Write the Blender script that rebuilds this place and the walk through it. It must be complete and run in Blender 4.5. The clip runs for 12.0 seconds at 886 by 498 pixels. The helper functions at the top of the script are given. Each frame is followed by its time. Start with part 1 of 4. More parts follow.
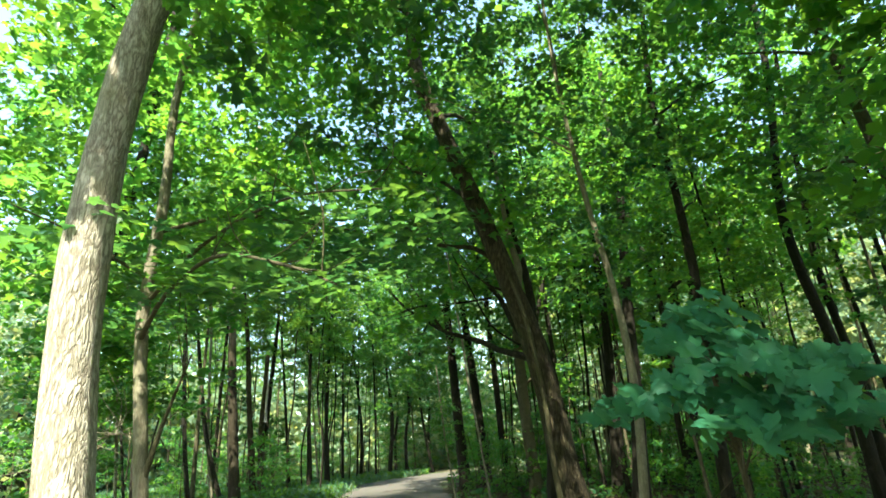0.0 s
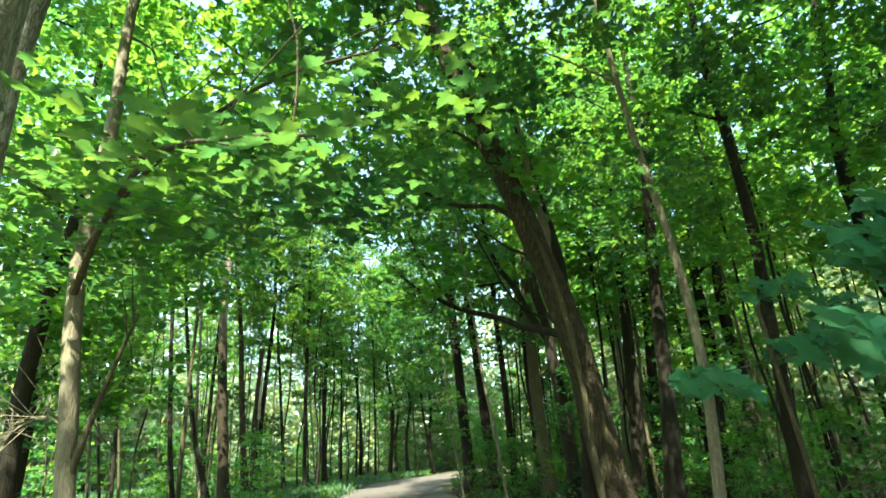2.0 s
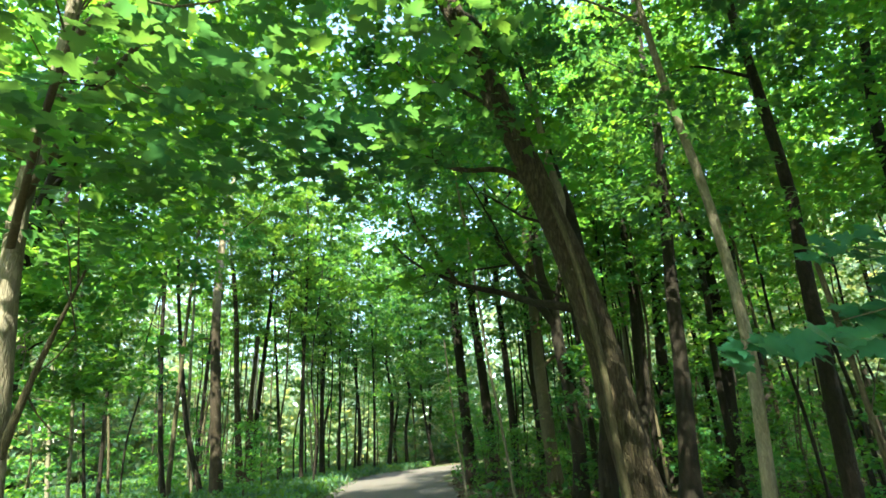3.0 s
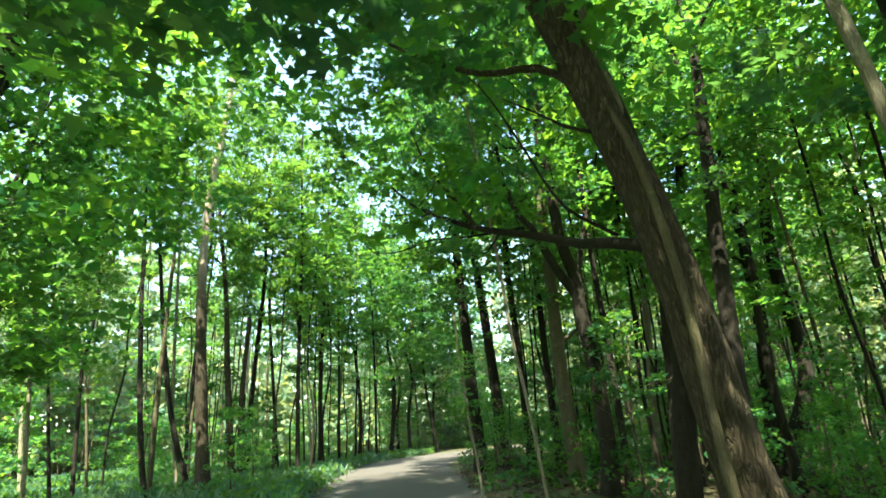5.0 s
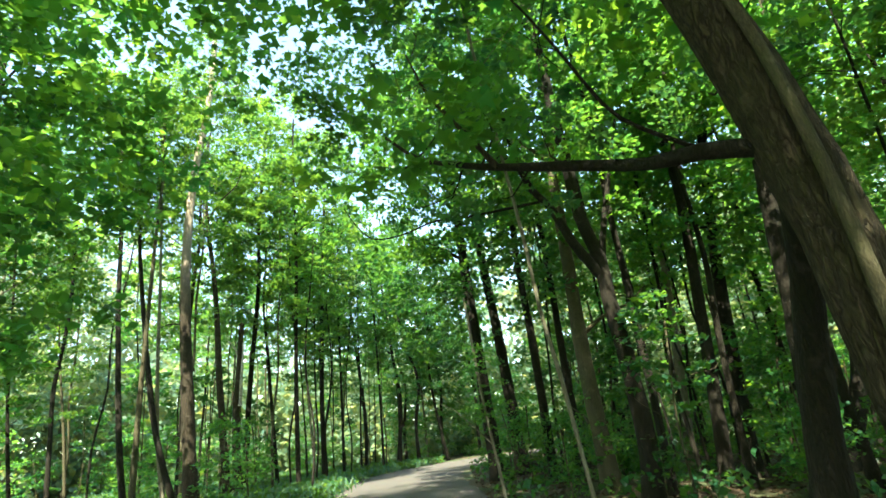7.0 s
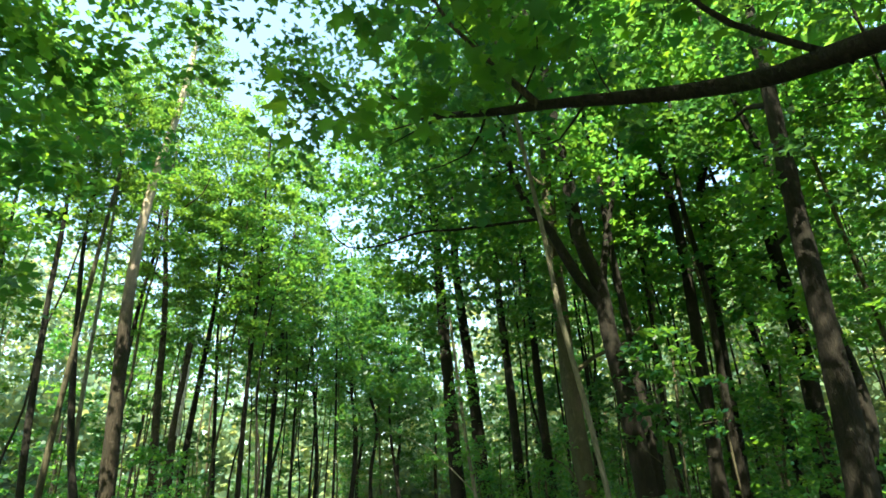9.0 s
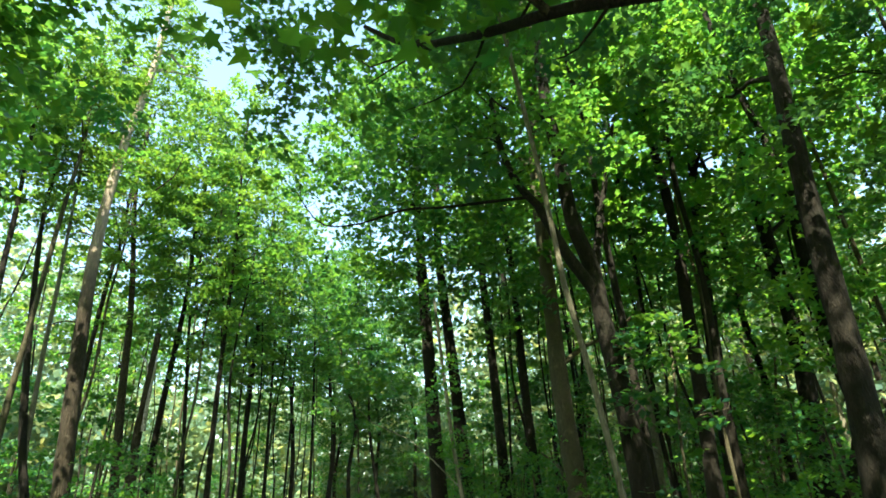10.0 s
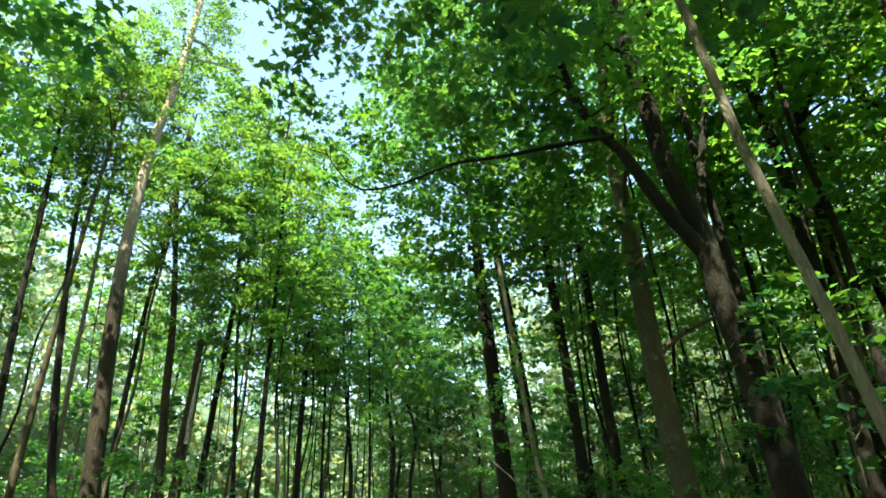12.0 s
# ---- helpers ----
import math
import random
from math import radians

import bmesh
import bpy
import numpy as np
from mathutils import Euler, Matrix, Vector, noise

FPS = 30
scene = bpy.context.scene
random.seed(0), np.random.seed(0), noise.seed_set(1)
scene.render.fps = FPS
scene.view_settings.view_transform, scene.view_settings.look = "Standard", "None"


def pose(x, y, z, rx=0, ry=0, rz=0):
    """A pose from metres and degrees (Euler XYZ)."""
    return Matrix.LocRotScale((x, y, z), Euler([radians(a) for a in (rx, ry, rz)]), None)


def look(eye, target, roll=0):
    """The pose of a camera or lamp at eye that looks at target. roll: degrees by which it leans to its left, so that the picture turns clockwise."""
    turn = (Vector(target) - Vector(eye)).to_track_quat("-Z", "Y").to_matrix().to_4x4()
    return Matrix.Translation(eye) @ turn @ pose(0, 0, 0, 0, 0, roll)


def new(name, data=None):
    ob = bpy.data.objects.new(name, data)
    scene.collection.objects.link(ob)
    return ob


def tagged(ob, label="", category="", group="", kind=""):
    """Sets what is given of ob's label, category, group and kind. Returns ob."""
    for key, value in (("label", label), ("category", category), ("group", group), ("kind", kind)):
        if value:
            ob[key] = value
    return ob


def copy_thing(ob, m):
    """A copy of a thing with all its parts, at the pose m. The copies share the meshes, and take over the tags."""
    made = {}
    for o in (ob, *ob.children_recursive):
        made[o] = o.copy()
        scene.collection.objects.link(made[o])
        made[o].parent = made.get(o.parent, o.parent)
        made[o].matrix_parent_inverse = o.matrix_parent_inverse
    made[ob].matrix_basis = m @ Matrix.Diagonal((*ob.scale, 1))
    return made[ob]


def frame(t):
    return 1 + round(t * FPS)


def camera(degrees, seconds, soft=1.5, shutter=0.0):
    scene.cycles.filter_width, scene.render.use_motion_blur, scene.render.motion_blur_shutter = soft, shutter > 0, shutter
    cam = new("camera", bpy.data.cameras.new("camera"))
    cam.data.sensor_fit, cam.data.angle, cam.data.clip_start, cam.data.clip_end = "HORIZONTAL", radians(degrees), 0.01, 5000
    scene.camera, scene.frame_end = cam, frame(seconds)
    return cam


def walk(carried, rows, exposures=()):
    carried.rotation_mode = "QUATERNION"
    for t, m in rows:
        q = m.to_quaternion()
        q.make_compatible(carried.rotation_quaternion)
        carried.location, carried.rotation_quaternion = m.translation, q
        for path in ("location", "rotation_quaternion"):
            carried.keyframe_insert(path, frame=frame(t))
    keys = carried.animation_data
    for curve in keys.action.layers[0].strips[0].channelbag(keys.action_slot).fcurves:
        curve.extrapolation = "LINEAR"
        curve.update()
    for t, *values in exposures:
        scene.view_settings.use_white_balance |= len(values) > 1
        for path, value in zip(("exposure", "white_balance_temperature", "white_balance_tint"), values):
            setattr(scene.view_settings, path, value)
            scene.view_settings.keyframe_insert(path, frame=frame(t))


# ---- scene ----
cam = camera(78.5, 12.0, soft=1.7)
PATH = [
    (0, (0.172, -0.233, 1.597), (0.185, 1.643, 2.291), -3.2),
    (0.5, (0.160, 0.142, 1.591), (0.172, 2.013, 2.298), -3.6),
    (1, (0.086, 0.543, 1.541), (0.082, 2.419, 2.234), -3),
    (1.5, (-0.027, 0.860, 1.540), (-0.018, 2.736, 2.234), -2.8),
    (2, (-0.045, 1.249, 1.512), (-0.032, 3.122, 2.212), -3),
    (2.5, (-0.060, 1.580, 1.474), (-0.064, 3.450, 2.184), -2.4),
    (3, (-0.090, 2.043, 1.459), (-0.080, 3.925, 2.136), -2.7),
    (3.5, (-0.067, 2.582, 1.493), (-0.056, 4.494, 2.081), -3.2),
    (3.7, (-0.067, 2.784, 1.503), (-0.073, 4.709, 2.044), -3.2),
    (5.3, (-0.334, 4.002, 1.456), (-0.317, 5.894, 2.103), -3.1),
    (5.5, (-0.358, 4.137, 1.452), (-0.330, 6.028, 2.102), -3.2),
    (6, (-0.396, 4.495, 1.468), (-0.341, 6.382, 2.126), -4),
    (6.5, (-0.392, 4.916, 1.487), (-0.338, 6.807, 2.136), -5.1),
    (7, (-0.420, 5.380, 1.444), (-0.413, 7.268, 2.101), -5.4),
    (7.2, (-0.449, 5.569, 1.438), (-0.451, 7.451, 2.116), -5.1),
    (8.8, (-0.690, 6.655, 1.329), (-0.593, 8.483, 2.136), -1.9),
    (9, (-0.742, 6.798, 1.318), (-0.613, 8.621, 2.131), -2.2),
    (9.5, (-0.729, 7.165, 1.292), (-0.555, 8.982, 2.110), -2.7),
    (10, (-0.741, 7.549, 1.278), (-0.545, 9.369, 2.085), -2.4),
    (10.5, (-0.784, 7.970, 1.271), (-0.589, 9.791, 2.076), -2.3),
    (11, (-0.682, 8.512, 1.289), (-0.565, 10.328, 2.120), -3.6),
    (11.5, (-0.660, 9.029, 1.344), (-0.625, 10.843, 2.185), -3.4),
    (12, (-0.691, 9.510, 1.355), (-0.694, 11.317, 2.212), -2.3),
]
walk(cam, [(t, look(eye, target, roll)) for t, eye, target, roll in PATH], [(0, 2.5, 6800, 0), (3, 2.86, 6800, 0), (7, 2.7, 6800, 0), (9, 2.46, 6800, 0), (12, 2.3, 6800, 0)])

# ---------------- world and sun ----------------
world = bpy.data.worlds.new("sky")
scene.world = world
world.use_nodes = True
SUN_AZ, SUN_EL = 196.0, 55.0      # degrees: compass from +y clockwise, height
sky = world.node_tree.nodes.new("ShaderNodeTexSky")
sky.sky_type, sky.sun_disc = "NISHITA", False
sky.sun_elevation, sky.sun_rotation = radians(SUN_EL), radians(SUN_AZ)
sky.air_density, sky.dust_density, sky.ozone_density = 1.0, 1.3, 0.5
backg = world.node_tree.nodes["Background"]
backg.inputs["Strength"].default_value = 0.15
world.node_tree.links.new(sky.outputs[0], backg.inputs["Color"])
sun_data = bpy.data.lights.new("sun", "SUN")
sun_data.energy, sun_data.angle, sun_data.color = 4.4, radians(0.6), (1.0, 0.93, 0.82)
sun = new("sun", sun_data)
sun_way = Vector((math.sin(radians(SUN_AZ)) * math.cos(radians(SUN_EL)), math.cos(radians(SUN_AZ)) * math.cos(radians(SUN_EL)), math.sin(radians(SUN_EL))))
sun.matrix_world = look(sun_way * 60, (0, 0, 0))


# ---------------- materials ----------------
def material(name):
    m = bpy.data.materials.new(name)
    m.use_nodes = True
    m.node_tree.nodes.clear()
    return m, m.node_tree


def node(tree, kind, **sets):
    n = tree.nodes.new(kind)
    for k, v in sets.items():
        if k in n.inputs:
            n.inputs[k].default_value = v
    return n


def ramp(tree, source, stops):
    n = tree.nodes.new("ShaderNodeValToRGB")
    e = n.color_ramp.elements
    while len(e) < len(stops):
        e.new(0.5)
    for el, (p, c) in zip(e, stops):
        el.position, el.color = p, (*c, 1)
    tree.links.new(source, n.inputs[0])
    return n.outputs[0]


def mixed(tree, fac, a, b, how="MIX"):
    n = tree.nodes.new("ShaderNodeMix")
    n.data_type, n.blend_type = "RGBA", how
    for sock, v in ((n.inputs[0], fac), (n.inputs[6], a), (n.inputs[7], b)):
        if hasattr(v, "is_output"):
            tree.links.new(v, sock)
        elif isinstance(v, tuple):
            sock.default_value = (*v, 1)
        else:
            sock.default_value = v
    return n.outputs[2]


def coords(tree, scale, source="Object"):
    c = tree.nodes.new("ShaderNodeTexCoord")
    m = tree.nodes.new("ShaderNodeMapping")
    m.inputs["Scale"].default_value = scale
    tree.links.new(c.outputs[source], m.inputs["Vector"])
    return m.outputs[0]


def noise_at(tree, vec, scale, detail=6, rough=0.6, distort=0.0):
    n = node(tree, "ShaderNodeTexNoise", Scale=scale, Detail=detail, Roughness=rough, Distortion=distort)
    tree.links.new(vec, n.inputs["Vector"])
    return n.outputs[0]


def finish(tree, colour, rough, height=None, bump=0.4, distance=0.02):
    p = node(tree, "ShaderNodeBsdfPrincipled", Roughness=rough)
    p.inputs["Specular IOR Level"].default_value = 0.3
    tree.links.new(colour, p.inputs["Base Color"])
    if height is not None:
        b = node(tree, "ShaderNodeBump", Strength=bump, Distance=distance)
        tree.links.new(height, b.inputs["Height"])
        tree.links.new(b.outputs[0], p.inputs["Normal"])
    out = tree.nodes.new("ShaderNodeOutputMaterial")
    tree.links.new(p.outputs[0], out.inputs[0])
    return p


def bark(name, dark, light, moss, ridges=16.0, depth=0.03, upper=None):
    """Furrowed bark: plates drawn out along the trunk, moss and pale lichen patches."""
    m, t = material(name)
    v = coords(t, (1.0, 1.0, 0.22))
    warp = noise_at(t, v, ridges * 0.9, 5, 0.6, 0.8)
    vor = node(t, "ShaderNodeTexVoronoi", Scale=ridges)
    vor.feature = "DISTANCE_TO_EDGE"
    mixv = t.nodes.new("ShaderNodeVectorMath")
    mixv.operation = "ADD"
    t.links.new(v, mixv.inputs[0])
    sc = t.nodes.new("ShaderNodeVectorMath")
    sc.operation = "SCALE"
    sc.inputs["Scale"].default_value = 0.12
    fine = node(t, "ShaderNodeTexNoise", Scale=ridges * 0.8, Detail=4.0)
    t.links.new(v, fine.inputs["Vector"])
    t.links.new(fine.outputs["Color"], sc.inputs[0])
    t.links.new(sc.outputs[0], mixv.inputs[1])
    t.links.new(mixv.outputs[0], vor.inputs["Vector"])
    crack = ramp(t, vor.outputs["Distance"], [(0.0, (0, 0, 0)), (0.28, (1, 1, 1))])
    grain = ramp(t, warp, [(0.3, (0, 0, 0)), (0.75, (1, 1, 1))])
    height = mixed(t, 0.45, crack, grain)
    c = mixed(t, height, dark, light)
    big = noise_at(t, coords(t, (1, 1, 0.6)), 2.2, 5, 0.65)
    c = mixed(t, ramp(t, big, [(0.52, (0, 0, 0)), (0.72, (0.6, 0.6, 0.6))]), c, moss)
    spots = noise_at(t, coords(t, (1, 1, 0.7)), 9.0, 3, 0.5)
    c = mixed(t, ramp(t, spots, [(0.62, (0, 0, 0)), (0.7, (0.35, 0.35, 0.35))]), c, tuple(min(1, 1.5 * k + 0.03) for k in light))
    if upper:  # pine: flaking orange bark high on the stem, paled to look sunlit
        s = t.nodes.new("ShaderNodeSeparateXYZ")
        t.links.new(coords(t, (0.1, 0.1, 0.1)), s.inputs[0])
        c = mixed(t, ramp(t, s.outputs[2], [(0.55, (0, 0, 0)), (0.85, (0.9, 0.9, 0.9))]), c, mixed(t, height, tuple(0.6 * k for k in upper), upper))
    finish(t, c, 0.9, height, 0.9, depth)
    return m


def leaf_material(name, deep, fresh, glow, gloss=0.42, through_share=0.5, single=False):
    """Thin leaves: a waxy face and light that passes through the blade; each leaf has its own tone."""
    m, t = material(name)
    g = t.nodes.new("ShaderNodeNewGeometry")
    own = t.nodes.new("ShaderNodeObjectInfo").outputs["Random"] if single else g.outputs["Random Per Island"]
    tone = mixed(t, own, deep, fresh)
    drift = ramp(t, noise_at(t, coords(t, (1, 1, 1)), 0.9, 3, 0.6), [(0.38, (0, 0, 0)), (0.62, (1, 1, 1))])  # clusters drift between a bluer and a yellower green
    tone = mixed(t, drift, tuple(k * f for k, f in zip(deep, (0.75, 0.95, 1.35))), tone)
    vein = noise_at(t, coords(t, (1, 1, 1)), 30.0, 2, 0.5)
    tone = mixed(t, ramp(t, vein, [(0.35, (0, 0, 0)), (0.7, (0.35, 0.35, 0.35))]), tone, tuple(0.6 * k for k in deep))
    p = node(t, "ShaderNodeBsdfPrincipled", Roughness=gloss)
    p.inputs["Specular IOR Level"].default_value = 0.22
    t.links.new(tone, p.inputs["Base Color"])
    tr = t.nodes.new("ShaderNodeBsdfTranslucent")
    cool = tuple(k * f for k, f in zip(glow, (0.75, 0.95, 1.4)))
    warm = tuple(min(1, k * f) for k, f in zip(glow, (2.0, 1.25, 0.6)))
    t.links.new(mixed(t, mixed(t, 0.5, own, drift), cool, warm), tr.inputs["Color"])
    mix = t.nodes.new("ShaderNodeMixShader")
    mix.inputs[0].default_value = through_share
    t.links.new(p.outputs[0], mix.inputs[1])
    t.links.new(tr.outputs[0], mix.inputs[2])
    out = t.nodes.new("ShaderNodeOutputMaterial")
    t.links.new(mix.outputs[0], out.inputs[0])
    return m


BARK_OLD = bark("bark_furrowed", (0.012, 0.009, 0.005), (0.094, 0.074, 0.040), (0.034, 0.040, 0.011), 24.0, 0.05)
# Pale flaky bark, lightened further to carry the sun's glare on it.
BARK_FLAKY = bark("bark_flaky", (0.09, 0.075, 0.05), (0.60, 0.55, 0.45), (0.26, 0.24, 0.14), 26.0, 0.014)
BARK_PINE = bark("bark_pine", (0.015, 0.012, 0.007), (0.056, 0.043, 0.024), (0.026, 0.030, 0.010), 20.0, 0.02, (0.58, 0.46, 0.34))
# Dark brown bark, deepened further to carry the shade on the trunks.
BARK_SHADOWED = bark("bark_brown_shadowed", (0.007, 0.006, 0.0032), (0.025, 0.020, 0.0105), (0.010, 0.014, 0.004), 28.0, 0.02)
BARK_YOUNG = bark("bark_grey_young", (0.042, 0.037, 0.020), (0.108, 0.096, 0.050), (0.064, 0.074, 0.022), 40.0, 0.008)
BARK_PALE = bark("bark_pale", (0.115, 0.104, 0.068), (0.245, 0.224, 0.152), (0.144, 0.160, 0.076), 30.0, 0.01)
LEAF_NEAR = leaf_material("leaf_maple", (0.030, 0.084, 0.048), (0.052, 0.118, 0.058), (0.100, 0.290, 0.060), 0.45, 0.42)
LEAF_SINGLE = leaf_material("leaf_sapling", (0.032, 0.145, 0.064), (0.058, 0.20, 0.085), (0.10, 0.32, 0.08), 0.5, 0.3, True)
LEAF_MID = leaf_material("leaf_canopy", (0.024, 0.096, 0.034), (0.062, 0.160, 0.046), (0.165, 0.450, 0.060), 0.42, 0.5)
LEAF_FRESH = leaf_material("leaf_fresh", (0.032, 0.095, 0.028), (0.060, 0.140, 0.036), (0.148, 0.350, 0.048), 0.45, 0.5)
# Leaf colour darkened so that foliage reads as standing in shade.
LEAF_SHADOWED = leaf_material("leaf_linden", (0.018, 0.068, 0.028), (0.038, 0.104, 0.034), (0.110, 0.320, 0.044), 0.4, 0.45)
# Far leaves paled and greyed: haze and sun glare put into the colour.
LEAF_FAR_HAZE = leaf_material("leaf_far_haze", (0.130, 0.205, 0.115), (0.190, 0.280, 0.150), (0.300, 0.450, 0.210), 0.5, 0.5)
GRASS = leaf_material("grass_blade", (0.070, 0.150, 0.080), (0.120, 0.220, 0.112), (0.180, 0.350, 0.150), 0.5, 0.4)
LITTER = leaf_material("dry_leaf", (0.050, 0.031, 0.016), (0.115, 0.074, 0.036), (0.060, 0.036, 0.016), 0.7, 0.2)


def soil_material():
    m, t = material("forest_soil")
    v = coords(t, (1, 1, 1))
    a = noise_at(t, v, 0.35, 6, 0.6)
    b = noise_at(t, v, 14.0, 8, 0.7)
    c = mixed(t, ramp(t, b, [(0.3, (0, 0, 0)), (0.7, (1, 1, 1))]), (0.025, 0.019, 0.013), (0.11, 0.078, 0.045))
    c = mixed(t, ramp(t, a, [(0.42, (0, 0, 0)), (0.6, (0.8, 0.8, 0.8))]), c, (0.05, 0.09, 0.03))
    finish(t, c, 0.95, b, 0.8, 0.05)
    return m


def path_material():
    m, t = material("packed_gravel")
    v = coords(t, (1, 1, 1))
    a = noise_at(t, v, 0.8, 5, 0.6)
    b = noise_at(t, v, 60.0, 4, 0.7)
    vor = node(t, "ShaderNodeTexVoronoi", Scale=70.0)
    t.links.new(v, vor.inputs["Vector"])
    c = mixed(t, ramp(t, b, [(0.3, (0, 0, 0)), (0.75, (1, 1, 1))]), (0.055, 0.052, 0.047), (0.12, 0.112, 0.10))
    c = mixed(t, ramp(t, a, [(0.4, (0, 0, 0)), (0.7, (0.6, 0.6, 0.6))]), c, (0.08, 0.07, 0.056))
    c = mixed(t, 0.25, c, vor.outputs["Color"], "SOFT_LIGHT")
    finish(t, c, 0.92, vor.outputs["Distance"], 0.5, 0.012)
    return m


SOIL, GRAVEL = soil_material(), path_material()


# ---------------- builders ----------------
def mesh_of(name, verts, loops, counts, mat, smooth=False):
    """A mesh from flat arrays: vertices (n, 3), the corner indices and the number of corners of each face."""
    me = bpy.data.meshes.new(name)
    verts, loops, counts = np.asarray(verts, np.float32), np.asarray(loops, np.int32), np.asarray(counts, np.int32)
    me.vertices.add(len(verts))
    me.vertices.foreach_set("co", verts.ravel())
    me.loops.add(len(loops))
    me.loops.foreach_set("vertex_index", loops)
    me.polygons.add(len(counts))
    me.polygons.foreach_set("loop_start", np.concatenate(([0], np.cumsum(counts)[:-1])).astype(np.int32))
    if smooth:
        me.polygons.foreach_set("use_smooth", np.ones(len(counts), bool))
    me.update(calc_edges=True)
    me.validate()
    me.materials.append(mat)
    return me


def part(name, me, parent, label="", m=None):
    ob = new(name, me)
    ob.parent = parent
    if m is not None:
        ob.matrix_basis = m
    if label:
        ob["label"] = label
    return ob


def thing(name, x, y, label, category, group="", kind=""):
    ob = new(name)
    ob.location = (x, y, 0)
    return tagged(ob, label, category, group, kind)


def curve_points(pts, step):
    """A smooth line through the points, at about even steps."""
    p = np.array(pts, float)
    p = np.vstack((2 * p[0] - p[1], p, 2 * p[-1] - p[-2]))
    out = []
    for i in range(1, len(p) - 2):
        n = max(2, int(np.linalg.norm(p[i + 1] - p[i]) / step))
        for u in np.linspace(0, 1, n, endpoint=False):
            a, b, c, d = p[i - 1], p[i], p[i + 1], p[i + 2]
            out.append(0.5 * (2 * b + (c - a) * u + (2 * a - 5 * b + 4 * c - d) * u * u + (3 * b - a - 3 * c + d) * u ** 3))
    out.append(p[-2])
    return np.array(out)


def tube(name, pts, r0, r1, mat, sides=10, step=0.35, rough=0.06, flare=0.0, seed=0):
    """A tapered, uneven limb or trunk along the points; flare widens its foot into roots."""
    rng = np.random.RandomState(seed + 11)
    c = curve_points(pts, step)
    n = len(c)
    along = np.concatenate(([0], np.cumsum(np.linalg.norm(np.diff(c, axis=0), axis=1))))
    f = along / along[-1]
    rad = r0 + (r1 - r0) * f ** 0.9
    tang = np.gradient(c, axis=0)
    tang /= np.linalg.norm(tang, axis=1)[:, None]
    ref = np.array([0.31, 0.95, 0.05])
    u = np.cross(tang, ref)
    u /= np.linalg.norm(u, axis=1)[:, None]
    v = np.cross(tang, u)
    ang = np.arange(sides) * 2 * np.pi / sides
    wave = sum(rng.uniform(0.3, 1) * np.sin(k * ang[None, :] + rng.uniform(0, 6) + along[:, None] * rng.uniform(-1.2, 1.2)) for k in (1, 2, 3, 5)) * 0.4
    lump = np.repeat(rng.normal(0, 0.5, (n, 1)), sides, 1) + rng.normal(0, 0.5, (n, sides))
    rr = rad[:, None] * (1 + rough * (wave + lump))
    if flare:
        lobes = 0.65 + 0.5 * np.sin(5 * ang + seed) ** 2
        rr = rr * (1 + flare * np.exp(-along[:, None] / (2.2 * r0)) * lobes[None, :])
    ring = c[:, None, :] + rr[:, :, None] * (np.cos(ang)[None, :, None] * u[:, None, :] + np.sin(ang)[None, :, None] * v[:, None, :])
    verts = np.vstack((ring.reshape(-1, 3), c[-1] + tang[-1] * rad[-1]))
    i, j = np.meshgrid(np.arange(n - 1), np.arange(sides), indexing="ij")
    k = (j + 1) % sides
    quads = np.stack((i * sides + j, i * sides + k, (i + 1) * sides + k, (i + 1) * sides + j), -1).reshape(-1, 4)
    jj = np.arange(sides)
    tip = np.stack(((n - 1) * sides + jj, (n - 1) * sides + (jj + 1) % sides, np.full(sides, n * sides)), -1)
    return mesh_of(name, verts, np.concatenate((quads.ravel(), tip.ravel())), [4] * len(quads) + [3] * sides, mat, True)


def half_leaf(outline):
    """A folded leaf: the right half's outline from stalk to tip, mirrored; x across, y along, drooping."""
    right = [(x, y) for x, y in outline]
    n = len(right)
    v = [(x, y) for x, y in right] + [(-x, y) for x, y in right[1:-1]]
    verts = np.array([(x, y, 0.22 * abs(x) - 0.25 * (y * y + x * x)) for x, y in v])
    left = [0] + list(range(n, 2 * n - 2)) + [n - 1]
    return verts, [list(range(n)), left[::-1]]


MAPLE = half_leaf([(0, 0), (0.20, -0.13), (0.34, -0.08), (0.52, -0.10), (0.42, 0.10), (0.58, 0.20), (0.76, 0.38), (0.56, 0.38), (0.50, 0.48), (0.25, 0.41), (0.33, 0.58), (0.23, 0.66), (0.19, 0.82), (0.10, 0.80), (0, 1.04)])
LOBED = half_leaf([(0, 0), (0.42, 0.0), (0.30, 0.18), (0.56, 0.46), (0.20, 0.50), (0, 1.0)])
SIMPLE = half_leaf([(0, 0), (0.48, 0.15), (0.28, 0.55), (0, 1.0)])
DIAMOND = (np.array([(0, 0, 0), (0.42, 0.4, -0.05), (0.05, 1.0, -0.2), (-0.45, 0.5, -0.02)]), [[0, 1, 2, 3]])


